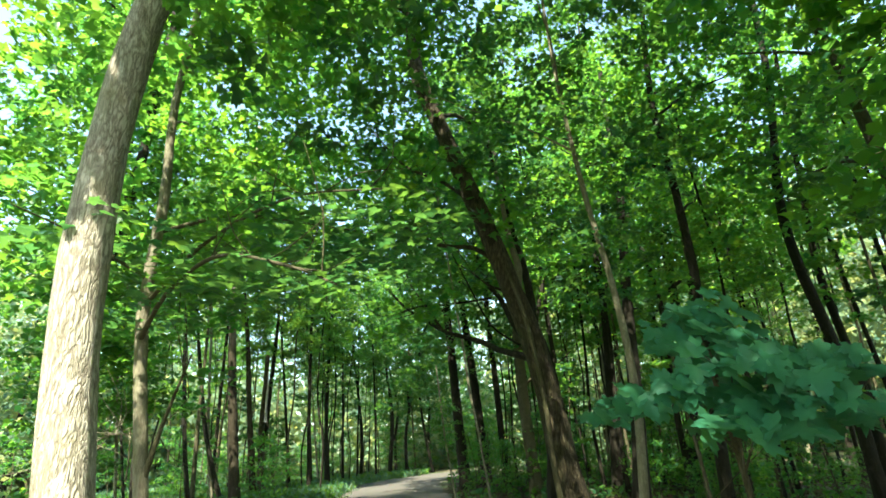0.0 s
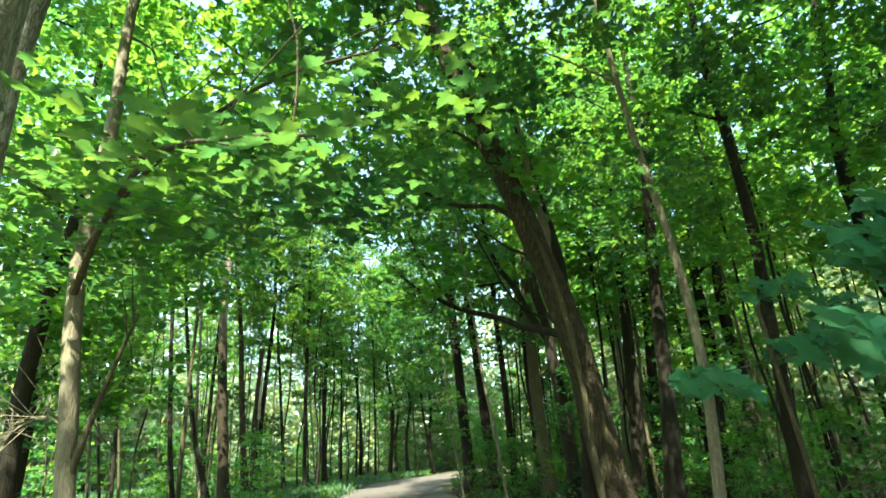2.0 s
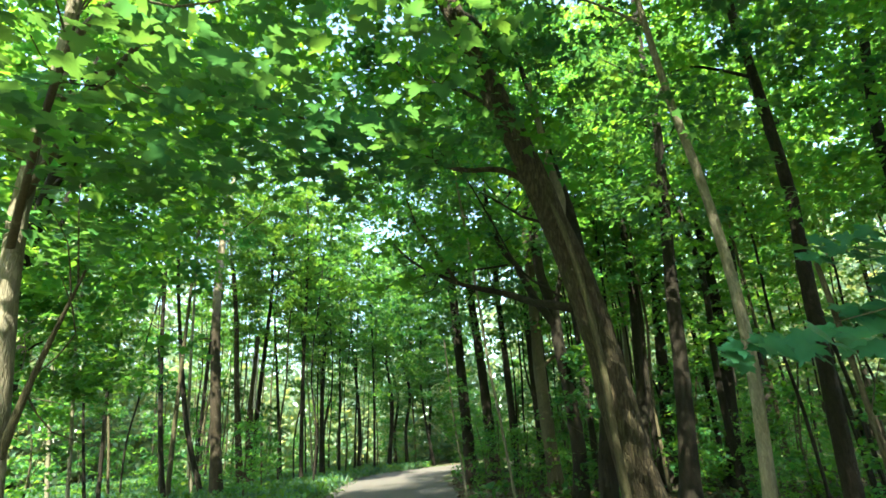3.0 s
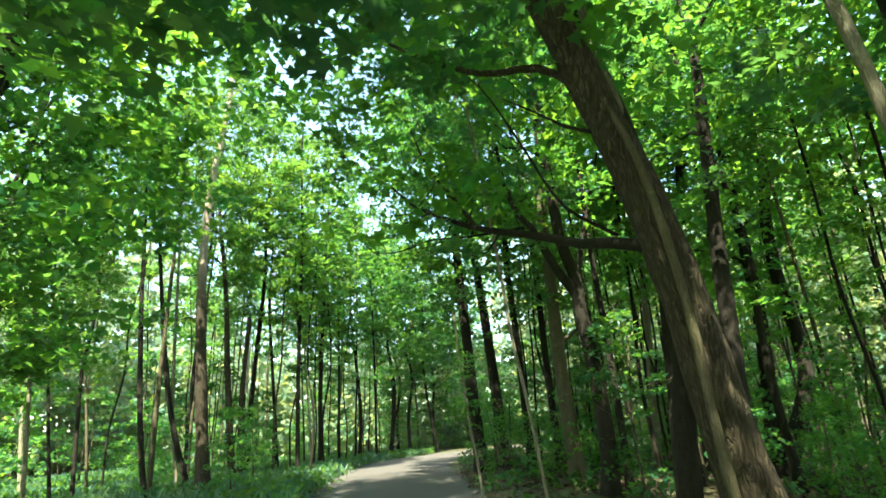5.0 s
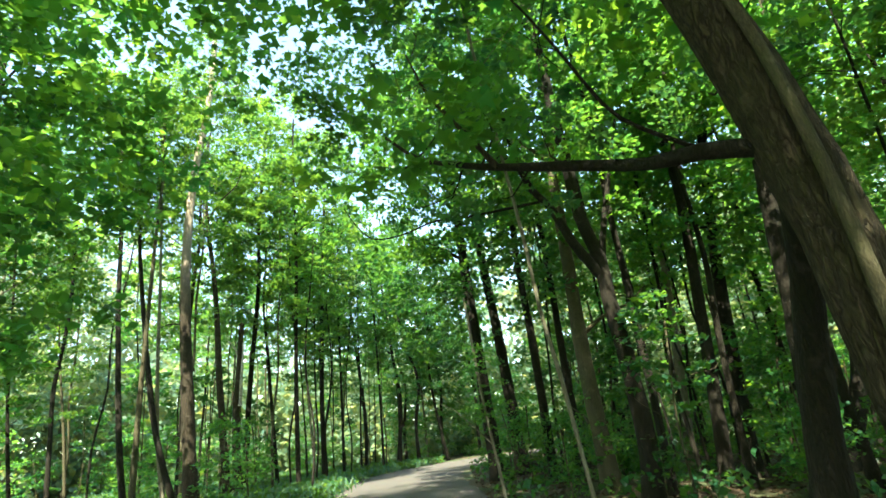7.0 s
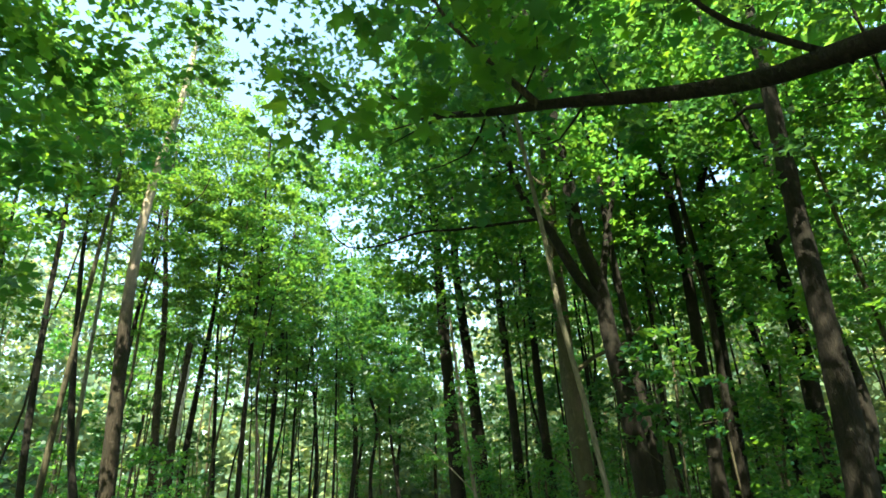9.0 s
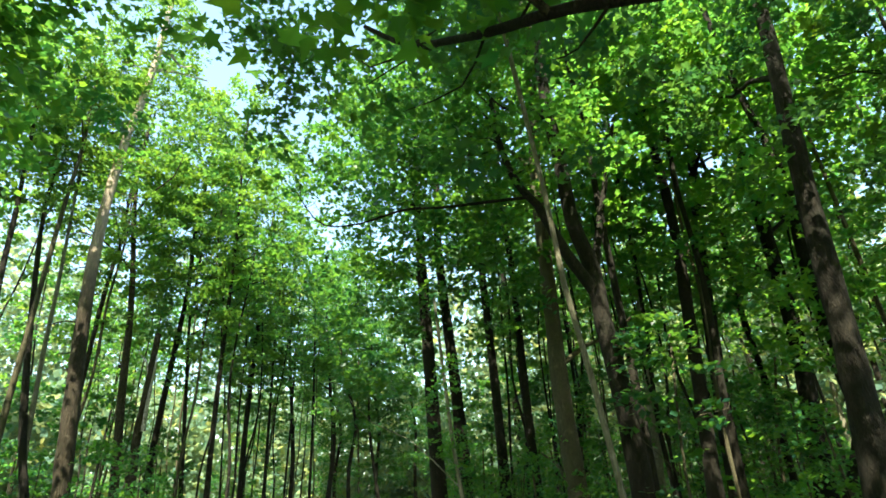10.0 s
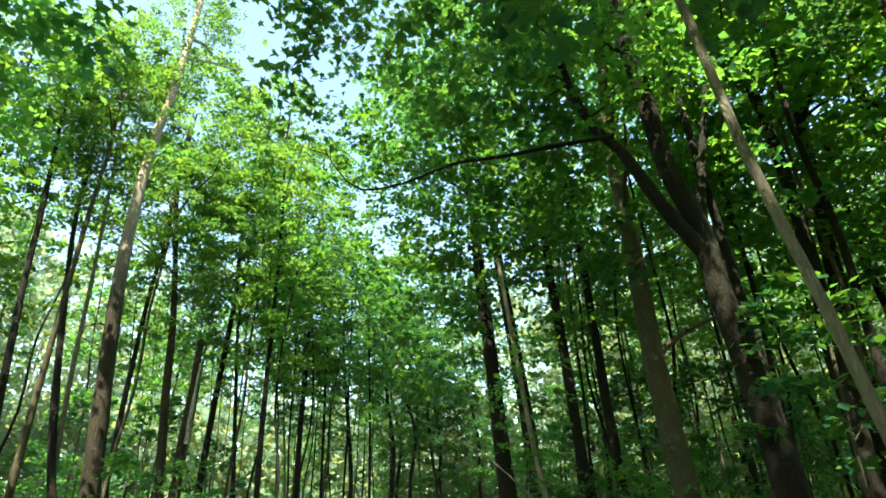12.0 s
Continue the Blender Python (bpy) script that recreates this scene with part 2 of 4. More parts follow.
def leaves(name, centres, size, template, mat, tilt=0.5, seed=0, spread=0.3):
    """One mesh of many leaves: each turned at random about the upright and tipped by about tilt (radians)."""
    rng = np.random.RandomState(seed + 5)
    tv, tf = template
    c = np.asarray(centres, float)
    n = len(c)
    s = size * rng.uniform(1 - spread, 1 + spread, n)
    yaw = rng.uniform(0, 2 * np.pi, n)
    a, b = rng.normal(0, tilt, n), rng.normal(0, tilt, n) - 0.25 * tilt
    base = (tv - np.array([0, 0.45, 0]))[None] * s[:, None, None]
    x, y, z = base[..., 0], base[..., 1], base[..., 2]
    ca, sa, cb, sb = np.cos(a)[:, None], np.sin(a)[:, None], np.cos(b)[:, None], np.sin(b)[:, None]
    x, z = x * ca + z * sa, -x * sa + z * ca
    y, z = y * cb - z * sb, y * sb + z * cb
    cy, sy = np.cos(yaw)[:, None], np.sin(yaw)[:, None]
    x, y = x * cy - y * sy, x * sy + y * cy
    verts = np.stack((x, y, z), -1) + c[:, None, :]
    flat = np.concatenate([np.array(f) for f in tf])
    k = len(tv)
    loops = (np.arange(n)[:, None] * k + flat[None, :]).ravel()
    counts = np.tile([len(f) for f in tf], n)
    return mesh_of(name, verts.reshape(-1, 3), loops, counts, mat)


def spray_points(rng, centre, radius, count, flat=0.25):
    """Places of leaves on one leafy bough: a thin uneven layer that droops at its rim."""
    r = radius * np.sqrt(rng.uniform(0, 1, count)) * rng.uniform(0.6, 1.1, count)
    a = rng.uniform(0, 2 * np.pi, count)
    z = rng.normal(0, flat * radius * 0.6, count) - 0.25 * r * r / max(radius, 0.1)
    return np.stack((centre[0] + r * np.cos(a), centre[1] + r * np.sin(a), centre[2] + z), -1)


def crown_points(seed, radius, height, boughs, per, bough=0.7, low=0.0):
    """Leaf places of a crown from its foot up: boughs around the stem, wider in the middle, with gaps."""
    rng = np.random.RandomState(seed)
    pts = []
    for _ in range(boughs):
        h = rng.uniform(low, 1) if rng.uniform() > 0.16 else rng.uniform(-0.4, 0.05)
        wide = radius * (math.sin(math.pi * min(1, max(0.12, 0.22 + 0.75 * h))) ** 0.7) * rng.uniform(0.25, 1.0) ** 0.6
        a = rng.uniform(0, 2 * math.pi)
        c = (wide * math.cos(a), wide * math.sin(a), h * height)
        pts.append(spray_points(rng, c, bough * rng.uniform(0.6, 1.3), per))
    return np.vstack(pts)


# ---------------- ground and path ----------------
def path_centre(y):
    """Middle of the walk's gravel path: nearly straight, then bending away to the right."""
    return 0.05 - 0.105 * y + 0.00001 * y ** 3 + max(0.0, y - 28) ** 2 * 0.025


def path_half(y):
    return 1.55 + 0.5 * min(1.0, max(0.0, (y - 4) / 8)) + 0.015 * max(0.0, y - 14)


def ground_height(x, y):
    side = abs(x - path_centre(min(y, 46))) - path_half(min(y, 46))
    if side < 0 and y < 46:
        return 0.0
    away = min(1.0, max(0.0, side / 2.5))
    return away * (0.10 * noise.noise((x * 0.22, y * 0.22, 0.0)) + 0.05 * noise.noise((x * 0.9, y * 0.9, 3.0))) - 0.03 * away


def axis(lo, hi, fine, far):
    near = np.arange(lo, hi + 0.01, fine)
    out = np.geomspace(1, far, 9)[1:]
    return np.concatenate((lo - out[::-1], near, hi + out))


gx, gy = axis(-16, 14, 0.4, 900), axis(-6, 48, 0.45, 900)
gv = np.array([(x, y, ground_height(x, y)) for y in gy for x in gx])
nx = len(gx)
gi, gj = np.meshgrid(np.arange(len(gy) - 1), np.arange(nx - 1), indexing="ij")
gq = np.stack((gi * nx + gj, gi * nx + gj + 1, (gi + 1) * nx + gj + 1, (gi + 1) * nx + gj), -1).reshape(-1, 4)
ground = tagged(new("ground", mesh_of("ground", gv, gq.ravel(), [4] * len(gq), SOIL, True)), "brown forest soil with leaf litter and low green growth", "ground", kind="structure")

prow, pcol = np.arange(-30, 58, 0.5), 9
pv = []
for y in prow:
    slope = (path_centre(y + 0.25) - path_centre(y - 0.25)) / 0.5
    ax, ay = 1 / math.hypot(1, slope), -slope / math.hypot(1, slope)
    for k in range(pcol):
        s = (k / (pcol - 1) * 2 - 1)
        w = path_half(y) + 0.22 * noise.noise((s * 3, y * 0.6, 7.0)) + 0.1 * noise.noise((s * 5, y * 2.1, 2.0))
        pv.append((path_centre(y) + s * w * ax, y + s * w * ay, 0.03 - 0.028 * abs(s) ** 4 + 0.012 * noise.noise((s * 2, y * 0.7, 1.0))))
pi, pj = np.meshgrid(np.arange(len(prow) - 1), np.arange(pcol - 1), indexing="ij")
pq = np.stack((pi * pcol + pj, pi * pcol + pj + 1, (pi + 1) * pcol + pj + 1, (pi + 1) * pcol + pj), -1).reshape(-1, 4)
path = tagged(new("path", mesh_of("path", pv, pq.ravel(), [4] * len(pq), GRAVEL, True)), "pale grey packed gravel footpath with dappled light", "path", kind="structure")


# ---------------- crowns shared by the trees ----------------
CROWN = {}


def crown(kind):
    """Crown meshes: near ones with lobed maple leaves, canopy ones, far ones and bushy low ones."""
    if kind not in CROWN:
        k = len(CROWN) + 3
        sort = kind.rstrip("0123456789")
        if sort == "near":
            CROWN[kind] = leaves("crown_maple", crown_points(k, 2.9, 5.8, 80, 44, 0.62), 0.145, LOBED, LEAF_NEAR if k % 2 else LEAF_MID, 0.42, k)
        elif sort == "canopy":
            CROWN[kind] = leaves("crown_canopy", crown_points(k, 3.0, 7.0, 120, 54, 0.62), 0.16, DIAMOND, LEAF_MID, 0.5, k)
        elif sort == "tall":
            CROWN[kind] = leaves("crown_tall", crown_points(k, 3.6, 9.5, 160, 54, 0.7), 0.165, DIAMOND, LEAF_MID, 0.55, k)
        elif sort == "fresh":
            CROWN[kind] = leaves("crown_fresh", crown_points(k, 2.4, 6.5, 95, 72, 0.58), 0.13, DIAMOND, LEAF_FRESH, 0.5, k)
        elif sort == "linden":
            CROWN[kind] = leaves("crown_linden", crown_points(k, 2.8, 7.5, 120, 64, 0.6), 0.14, DIAMOND, LEAF_SHADOWED, 0.5, k)
        elif sort == "pole":
            CROWN[kind] = leaves("crown_pole", crown_points(k, 1.5, 4.5, 34, 36, 0.5), 0.16, DIAMOND, LEAF_MID if k % 2 else LEAF_FRESH, 0.5, k)
        elif sort == "bush":
            CROWN[kind] = leaves("crown_bush", crown_points(k, 0.95, 2.6, 32, 30, 0.42), 0.125, DIAMOND, LEAF_MID if k % 2 else LEAF_SHADOWED, 0.45, k)
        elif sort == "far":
            CROWN[kind] = leaves("crown_far", crown_points(k, 3.0, 9.0, 115, 20, 1.0), 0.32, DIAMOND, LEAF_FAR_HAZE, 0.6, k)
    return CROWN[kind]


def placed(x, y, z, turn, s, sz=None):
    return pose(x, y, z, 0, 0, turn) @ Matrix.Diagonal((s, s, sz or s, 1))


def tree(name, label, pts, r, mat, top, crowns, group="forest trees", taper=0.45, limbs=4, sides=14, flare=0.5, seed=0):
    """A tree: trunk through the points from its foot, carried on to its top, limbs and leafy crowns.
    crowns: (kind, height of its foot, size and, where it hangs to one side, how far)."""
    rng = np.random.RandomState(seed + 100)
    pts = np.array(pts, float)
    base = pts[0].copy()
    way = pts[-1] - pts[-2]
    way = way / np.linalg.norm(way) * 0.6 + np.array([0, 0, 0.6])
    while pts[-1][2] < top - 0.5:
        pts = np.vstack((pts, pts[-1] + way * 1.6 + rng.normal(0, 0.09, 3) * (1, 1, 0)))
        way = way * 0.9 + np.array([0, 0, 0.12])
    t = thing(name, base[0], base[1], label, "tree", group)
    loc = pts - np.array([base[0], base[1], 0])
    part("trunk", tube("trunk", loc, r, max(0.02, r * (1 - taper) if top < 6 else r * 0.35), mat, sides, 0.3 if r > 0.1 else 0.5, 0.05, flare, seed), t)
    zs = loc[:, 2]

    def at(z):
        return np.array([np.interp(z, zs, loc[:, 0]), np.interp(z, zs, loc[:, 1]), z])

    for kind, z, s, *shift in crowns:
        p = at(z)
        dx, dy = shift or (0, 0)
        part("crown", crown(kind), t, "", placed(p[0] + dx, p[1] + dy, z, rng.uniform(0, 360), s))
    lo = min([c[1] for c in crowns] + [top - 2])
    for k in range(limbs):
        z = lo + (top - lo) * (0.05 + 0.6 * k / max(1, limbs)) + rng.uniform(-0.4, 0.4)
        p, a, ln = at(z), rng.uniform(0, 2 * math.pi), rng.uniform(1.2, 2.6)
        out = np.array([math.cos(a), math.sin(a), 0.0])
        line = [p, p + out * ln * 0.35 + (0, 0, 0.25 * ln), p + out * ln * 0.7 + (0, 0, 0.4 * ln) + rng.normal(0, 0.08, 3), p + out * ln + (0, 0, 0.62 * ln)]
        part("limb", tube("limb", line, r * 0.3, r * 0.08, mat, 6, 0.4, 0.05, 0, seed + k), t)
    return t


def bough(parent, line, r, mat, name="limb", seed=0, tip=0.25, sides=10, twigs=0):
    """A limb with known course, in world metres, under its tree; twigs fork off its outer half."""
    o = np.array([parent.location[0], parent.location[1], 0])
    pts = np.array(line, float) - o
    limb = part(name, tube(name, pts, r, r * tip, mat, sides, 0.2, 0.06, 0, seed), parent)
    g = np.random.RandomState(seed + 900)
    fine = curve_points(pts, 0.1)
    for _ in range(twigs):
        k = g.randint(int(len(fine) * 0.35), len(fine) - 1)
        way = fine[k + 1] - fine[k]
        way = way / np.linalg.norm(way) * 0.5 + g.normal(0, 0.6, 3) + (0, 0, 0.25)
        way = way / np.linalg.norm(way) * g.uniform(0.35, 0.9)
        bend = g.normal(0, 0.08, 3)
        part("twig", tube("twig", [fine[k], fine[k] + way * 0.5 + bend, fine[k] + way + bend * 0.5 + (0, 0, 0.05)], max(0.006, r * 0.2), 0.003, mat, 5, 0.2, 0.05, 0, seed), limb)
    return limb


def leafy(parent, spots, size, template, mat, seed, tilt=0.3, name="foliage", label=""):
    """Foliage of a tree where its boughs hang: spots of (x, y, z, radius, count) in world metres."""
    rng = np.random.RandomState(seed)
    o = np.array([parent.location[0], parent.location[1], 0])
    pts = np.vstack([spray_points(rng, (x, y, z), rad, n, 0.2) for x, y, z, rad, n in spots]) - o
    return part(name, leaves(name, pts, size, template, mat, tilt, seed), parent, label)


def single_leaves(parent, spots_, size, seed, tilt=0.3):
    """Large leaves one by one: objects of their own on a few shared blades."""
    g = np.random.RandomState(seed)
    blades = []
    for k in range(3):
        tv, tf = MAPLE
        v = tv.copy()
        v[:, 2] *= 0.6 + 0.5 * k
        v[:, 0] *= 0.92 + 0.08 * k
        v[:, 1] -= 0.45
        blades.append(mesh_of("maple_leaf", v * size, np.concatenate([np.array(f) for f in tf]), [len(f) for f in tf], LEAF_SINGLE))
    o = np.array([parent.location[0], parent.location[1], 0])
    for x, y, z, rad, n in spots_:
        for p in spray_points(g, (x, y, z), rad, n, 0.2) - o:
            s = g.uniform(0.65, 1.25)
            m = pose(*p, 44 + math.degrees(g.normal(0, tilt)), math.degrees(g.normal(0, tilt)), 0) @ pose(0, 0, 0, 0, 0, g.uniform(0, 360)) @ Matrix.Diagonal((s, s, s, 1))
            part("leaf", blades[g.randint(3)], parent, "", m)


def spots(seed, n, xs, ys, zs, rad, per):
    g = np.random.RandomState(seed)
    return [(g.uniform(*xs), g.uniform(*ys), g.uniform(*zs), rad * g.uniform(0.6, 1.3), per) for _ in range(n)]


# ---------------- trees beside the path ----------------
# The two highest crowns are added to shade the boughs further on.
maple_old = tree("maple_tree", "leaning old maple with furrowed brown bark and sunlit patches", [(2.02, 8.1, -0.1), (1.92, 8.1, 0.56), (1.78, 8.1, 1.46), (1.67, 8.1, 2.32), (1.48, 8.1, 3.27), (1.27, 8.1, 3.99), (1.0, 8.1, 4.9), (0.7, 8.1, 5.82), (0.32, 8.15, 7.0), (-0.1, 8.2, 8.4)],
                 0.205, BARK_OLD, 17, [("near1", 7.0, 0.9), ("tall1", 9.6, 0.8, -1.4, 2.0), ("tall2", 12.6, 1.0, -2.0, 0.6)], limbs=3, sides=24, flare=0.35, seed=1)
bough(maple_old, [(1.5, 8.12, 2.82), (1.24, 8.39, 2.97), (1.06, 8.74, 3.09), (0.81, 9.15, 3.32), (0.23, 9.61, 3.61), (-0.13, 10.13, 3.94), (-0.58, 10.7, 4.38), (-0.95, 11.0, 4.85)], 0.058, BARK_SHADOWED, "limb", 3, 0.3, 12, 9)
bough(maple_old, [(1.75, 8.9, -0.1), (1.74, 8.9, 1.0), (1.86, 8.88, 1.8), (1.9, 8.75, 2.4), (1.76, 8.45, 2.95), (1.6, 8.22, 3.3)], 0.125, BARK_SHADOWED, "stem", 4, 0.6, 14)
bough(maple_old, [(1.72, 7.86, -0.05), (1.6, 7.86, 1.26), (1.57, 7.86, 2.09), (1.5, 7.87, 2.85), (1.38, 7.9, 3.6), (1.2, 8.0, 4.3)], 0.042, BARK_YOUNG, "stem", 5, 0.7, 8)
bough(maple_old, [(1.42, 8.15, 3.2), (1.6, 8.35, 3.6), (1.62, 8.5, 4.1), (1.52, 8.6, 4.8), (1.4, 8.7, 5.6), (1.2, 8.8, 7.0)], 0.085, BARK_SHADOWED, "stem", 6, 0.4, 10)
bough(maple_old, [(1.33, 8.15, 3.75), (1.46, 8.3, 4.3), (1.36, 8.35, 4.95), (1.25, 8.4, 6.2)], 0.07, BARK_PALE, "stem", 7, 0.4, 10)

bough(maple_old, [(1.2, 8.1, 4.3), (0.75, 8.2, 4.7), (0.2, 8.5, 4.9), (-0.5, 8.9, 5.5), (-1.2, 9.2, 6.2)], 0.045, BARK_OLD, "limb", 13, 0.3, 8, 6)
bough(maple_old, [(0.85, 8.1, 5.4), (0.3, 8.3, 6.0), (-0.4, 8.7, 6.6), (-1.0, 8.9, 7.5)], 0.04, BARK_OLD, "limb", 14, 0.3, 8, 6)
bough(maple_old, [(0.15, 9.7, 3.66), (-0.1, 9.8, 4.1), (-0.4, 9.9, 4.6), (-0.6, 10.0, 5.2)], 0.03, BARK_OLD, "limb", 15, 0.3, 6, 5)
bough(maple_old, [(1.42, 8.70, 3.14), (1.08, 8.80, 3.41), (0.89, 8.90, 3.70), (0.62, 9.00, 4.38), (0.27, 9.20, 5.22), (-0.20, 9.40, 5.87)], 0.019, BARK_SHADOWED, "limb", 16, 0.3, 8, 7)
bough(maple_old, [(1.13, 8.10, 3.93), (0.92, 8.20, 4.06), (0.71, 8.35, 4.31), (0.42, 8.50, 4.58)], 0.022, BARK_SHADOWED, "limb", 17, 0.3, 6, 4)
leafy(maple_old, spots(51, 46, (-2.0, 1.6), (7.8, 11.0), (4.9, 8.6), 0.65, 34) + spots(52, 9, (-1.6, 0.3), (9.2, 10.2), (3.7, 4.9), 0.45, 26) + spots(57, 16, (1.2, 3.6), (8.0, 10.5), (4.6, 7.0), 0.6, 30), 0.145, LOBED, LEAF_MID, 53, 0.42)

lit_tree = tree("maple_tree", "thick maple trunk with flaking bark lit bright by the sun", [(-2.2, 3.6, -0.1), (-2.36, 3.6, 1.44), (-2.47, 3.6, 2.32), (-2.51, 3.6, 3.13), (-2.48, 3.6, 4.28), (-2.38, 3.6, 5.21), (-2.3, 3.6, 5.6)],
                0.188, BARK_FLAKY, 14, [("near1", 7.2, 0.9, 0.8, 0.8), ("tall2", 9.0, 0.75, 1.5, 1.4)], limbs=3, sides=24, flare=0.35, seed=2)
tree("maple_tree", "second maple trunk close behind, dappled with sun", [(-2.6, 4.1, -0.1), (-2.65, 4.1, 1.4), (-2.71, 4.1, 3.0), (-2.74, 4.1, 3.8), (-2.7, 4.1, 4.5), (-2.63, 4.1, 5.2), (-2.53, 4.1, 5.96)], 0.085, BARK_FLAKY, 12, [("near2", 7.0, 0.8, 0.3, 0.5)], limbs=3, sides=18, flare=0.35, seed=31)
# Unseen boughs added to shade the upper trunk and the young maple.
leafy(lit_tree, [(x, y, z + 1.49 * (3.6 - y), rad, n) for x, y, z, rad, n in spots(71, 60, (-4.1, -2.3), (-0.2, 2.2), (3.3, 7.5), 0.5, 36)] + spots(73, 64, (-2.5, 1.0), (-1.6, 1.7), (7.4, 10.8), 0.6, 36), 0.15, LOBED, LEAF_MID, 72, 0.5)
young_maple = tree("young_maple", "slim young maple with olive-grey bark and wide leafy boughs", [(-2.83, 5.7, -0.1), (-2.96, 5.7, 1.31), (-3.2, 5.7, 3.18), (-3.14, 5.7, 4.5), (-3.17, 5.7, 6.04), (-3.04, 5.7, 7.5)],
                   0.083, BARK_PALE, 10, [("near2", 5.2, 0.9)], limbs=3, seed=3)
bough(young_maple, [(-2.97, 5.7, 1.4), (-2.8, 5.65, 2.0), (-2.55, 5.6, 2.7)], 0.035, BARK_YOUNG, "limb", 8, twigs=4)
bough(young_maple, [(-3.2, 5.7, 2.9), (-2.6, 5.0, 3.2), (-1.7, 4.0, 3.2), (-0.9, 3.3, 2.85), (-0.45, 2.85, 2.55)], 0.03, BARK_YOUNG, "limb", 9, twigs=9)
bough(young_maple, [(-3.2, 5.7, 3.3), (-2.3, 5.0, 3.7), (-1.2, 4.2, 3.8), (-0.2, 3.5, 3.5)], 0.028, BARK_YOUNG, "limb", 19, twigs=8)
bough(young_maple, [(-3.15, 5.7, 4.2), (-2.4, 6.0, 4.5), (-1.6, 6.6, 4.6), (-0.6, 7.2, 4.6)], 0.03, BARK_YOUNG, "limb", 10, twigs=7)
bough(young_maple, [(-3.18, 5.7, 3.6), (-3.6, 5.0, 3.9), (-3.7, 4.2, 3.9)], 0.024, BARK_YOUNG, "limb", 20, twigs=5)
bough(young_maple, [(-2.98, 5.72, 1.75), (-3.4, 6.0, 1.95), (-3.8, 6.2, 1.9), (-4.3, 6.45, 1.7)], 0.016, BARK_PALE, "dry_branch", 77, 0.3, 8, 34)
leafy(young_maple, [(-0.5, 2.9, 2.55, 0.45, 14), (-0.95, 3.2, 2.78, 0.5, 26), (-1.45, 3.5, 2.95, 0.55, 36), (-1.9, 4.1, 3.05, 0.6, 44), (-2.4, 4.8, 3.15, 0.6, 50), (-1.2, 4.2, 3.15, 0.6, 46), (-0.4, 3.9, 3.1, 0.55, 34),
                    (-0.25, 3.5, 3.35, 0.5, 30), (-0.9, 4.0, 3.65, 0.6, 40), (-1.7, 4.6, 3.7, 0.65, 52), (-2.4, 5.2, 3.75, 0.7, 60), (0.1, 4.3, 3.6, 0.5, 30), (-2.2, 3.6, 3.4, 0.5, 34), (-1.6, 5.2, 3.2, 0.6, 50), (-0.7, 5.0, 3.4, 0.6, 46)],
      0.092, MAPLE, LEAF_NEAR, 21, 0.09)
leafy(young_maple, [(-1.5, 6.3, 4.2, 0.9, 130), (-0.5, 7.0, 4.5, 0.9, 120), (-2.5, 6.6, 4.9, 1.0, 140), (-3.6, 5.0, 3.8, 0.8, 90), (-3.4, 6.2, 3.3, 0.8, 100), (-2.4, 6.4, 3.9, 0.8, 90), (-0.9, 6.2, 3.9, 0.8, 90)], 0.15, LOBED, LEAF_NEAR, 24, 0.22)

side_maple = tree("young_maple", "pale grey slender young maple trunk", [(2.28, 6.7, -0.1), (2.37, 6.7, 0.76), (2.46, 6.7, 1.6), (2.5, 6.7, 2.28), (2.48, 6.7, 2.95), (2.4, 6.7, 3.84), (2.28, 6.7, 4.67)],
                  0.062, BARK_PALE, 8, [("near1", 5.0, 0.65)], limbs=3, seed=4)
sapling_stem = tree("maple_sapling", "maple sapling with broad blue-green leaves in layers", [(1.95, 3.24, -0.1), (1.92, 3.24, 0.9), (1.85, 3.19, 1.6), (1.8, 3.19, 2.2)], 0.018, BARK_YOUNG, 2.4, [], limbs=0, sides=8, flare=0.2, seed=5)
for k, (tx, ty, tz) in enumerate([(1.73, 2.79, 1.97), (1.96, 2.74, 1.8), (1.45, 2.94, 1.85), (1.72, 2.69, 1.67), (1.72, 3.04, 2.18), (2.35, 2.99, 1.97), (1.36, 4.05, 1.82)]):
    bough(sapling_stem, [(1.88, 3.21, 1.3 + 0.07 * k), (0.5 * (tx + 1.88), 0.5 * (ty + 3.21), 0.05 + 0.5 * (tz + 1.35 + 0.07 * k)), (tx, ty, tz)], 0.008, BARK_YOUNG, "twig", 30 + k, 0.3, 6)
single_leaves(sapling_stem, [(1.73, 2.79, 1.97, 0.36, 44), (1.96, 2.74, 1.8, 0.36, 44), (1.45, 2.94, 1.85, 0.3, 33), (1.72, 2.69, 1.67, 0.3, 37), (1.72, 3.04, 2.18, 0.36, 38), (2.35, 2.99, 1.97, 0.38, 38), (1.4, 4.2, 1.78, 0.22, 10), (1.85, 3.3, 2.35, 0.35, 34), (2.39, 2.79, 1.7, 0.35, 33)], 0.135, 22, 0.3)
sapling_back = tree("maple_sapling", "maple sapling with broad blue-green leaves in layers", [(2.9, 6.1, -0.1), (2.86, 6.0, 0.9), (2.75, 5.9, 1.8), (2.7, 5.9, 2.6)], 0.022, BARK_YOUNG, 3.0, [], limbs=2, sides=8, flare=0.2, seed=66)
single_leaves(sapling_back, [(2.05, 5.6, 1.99, 0.3, 18), (2.93, 5.9, 2.73, 0.42, 26), (3.0, 5.8, 2.24, 0.4, 24), (3.47, 6.0, 2.59, 0.4, 22)], 0.15, 23, 0.3)

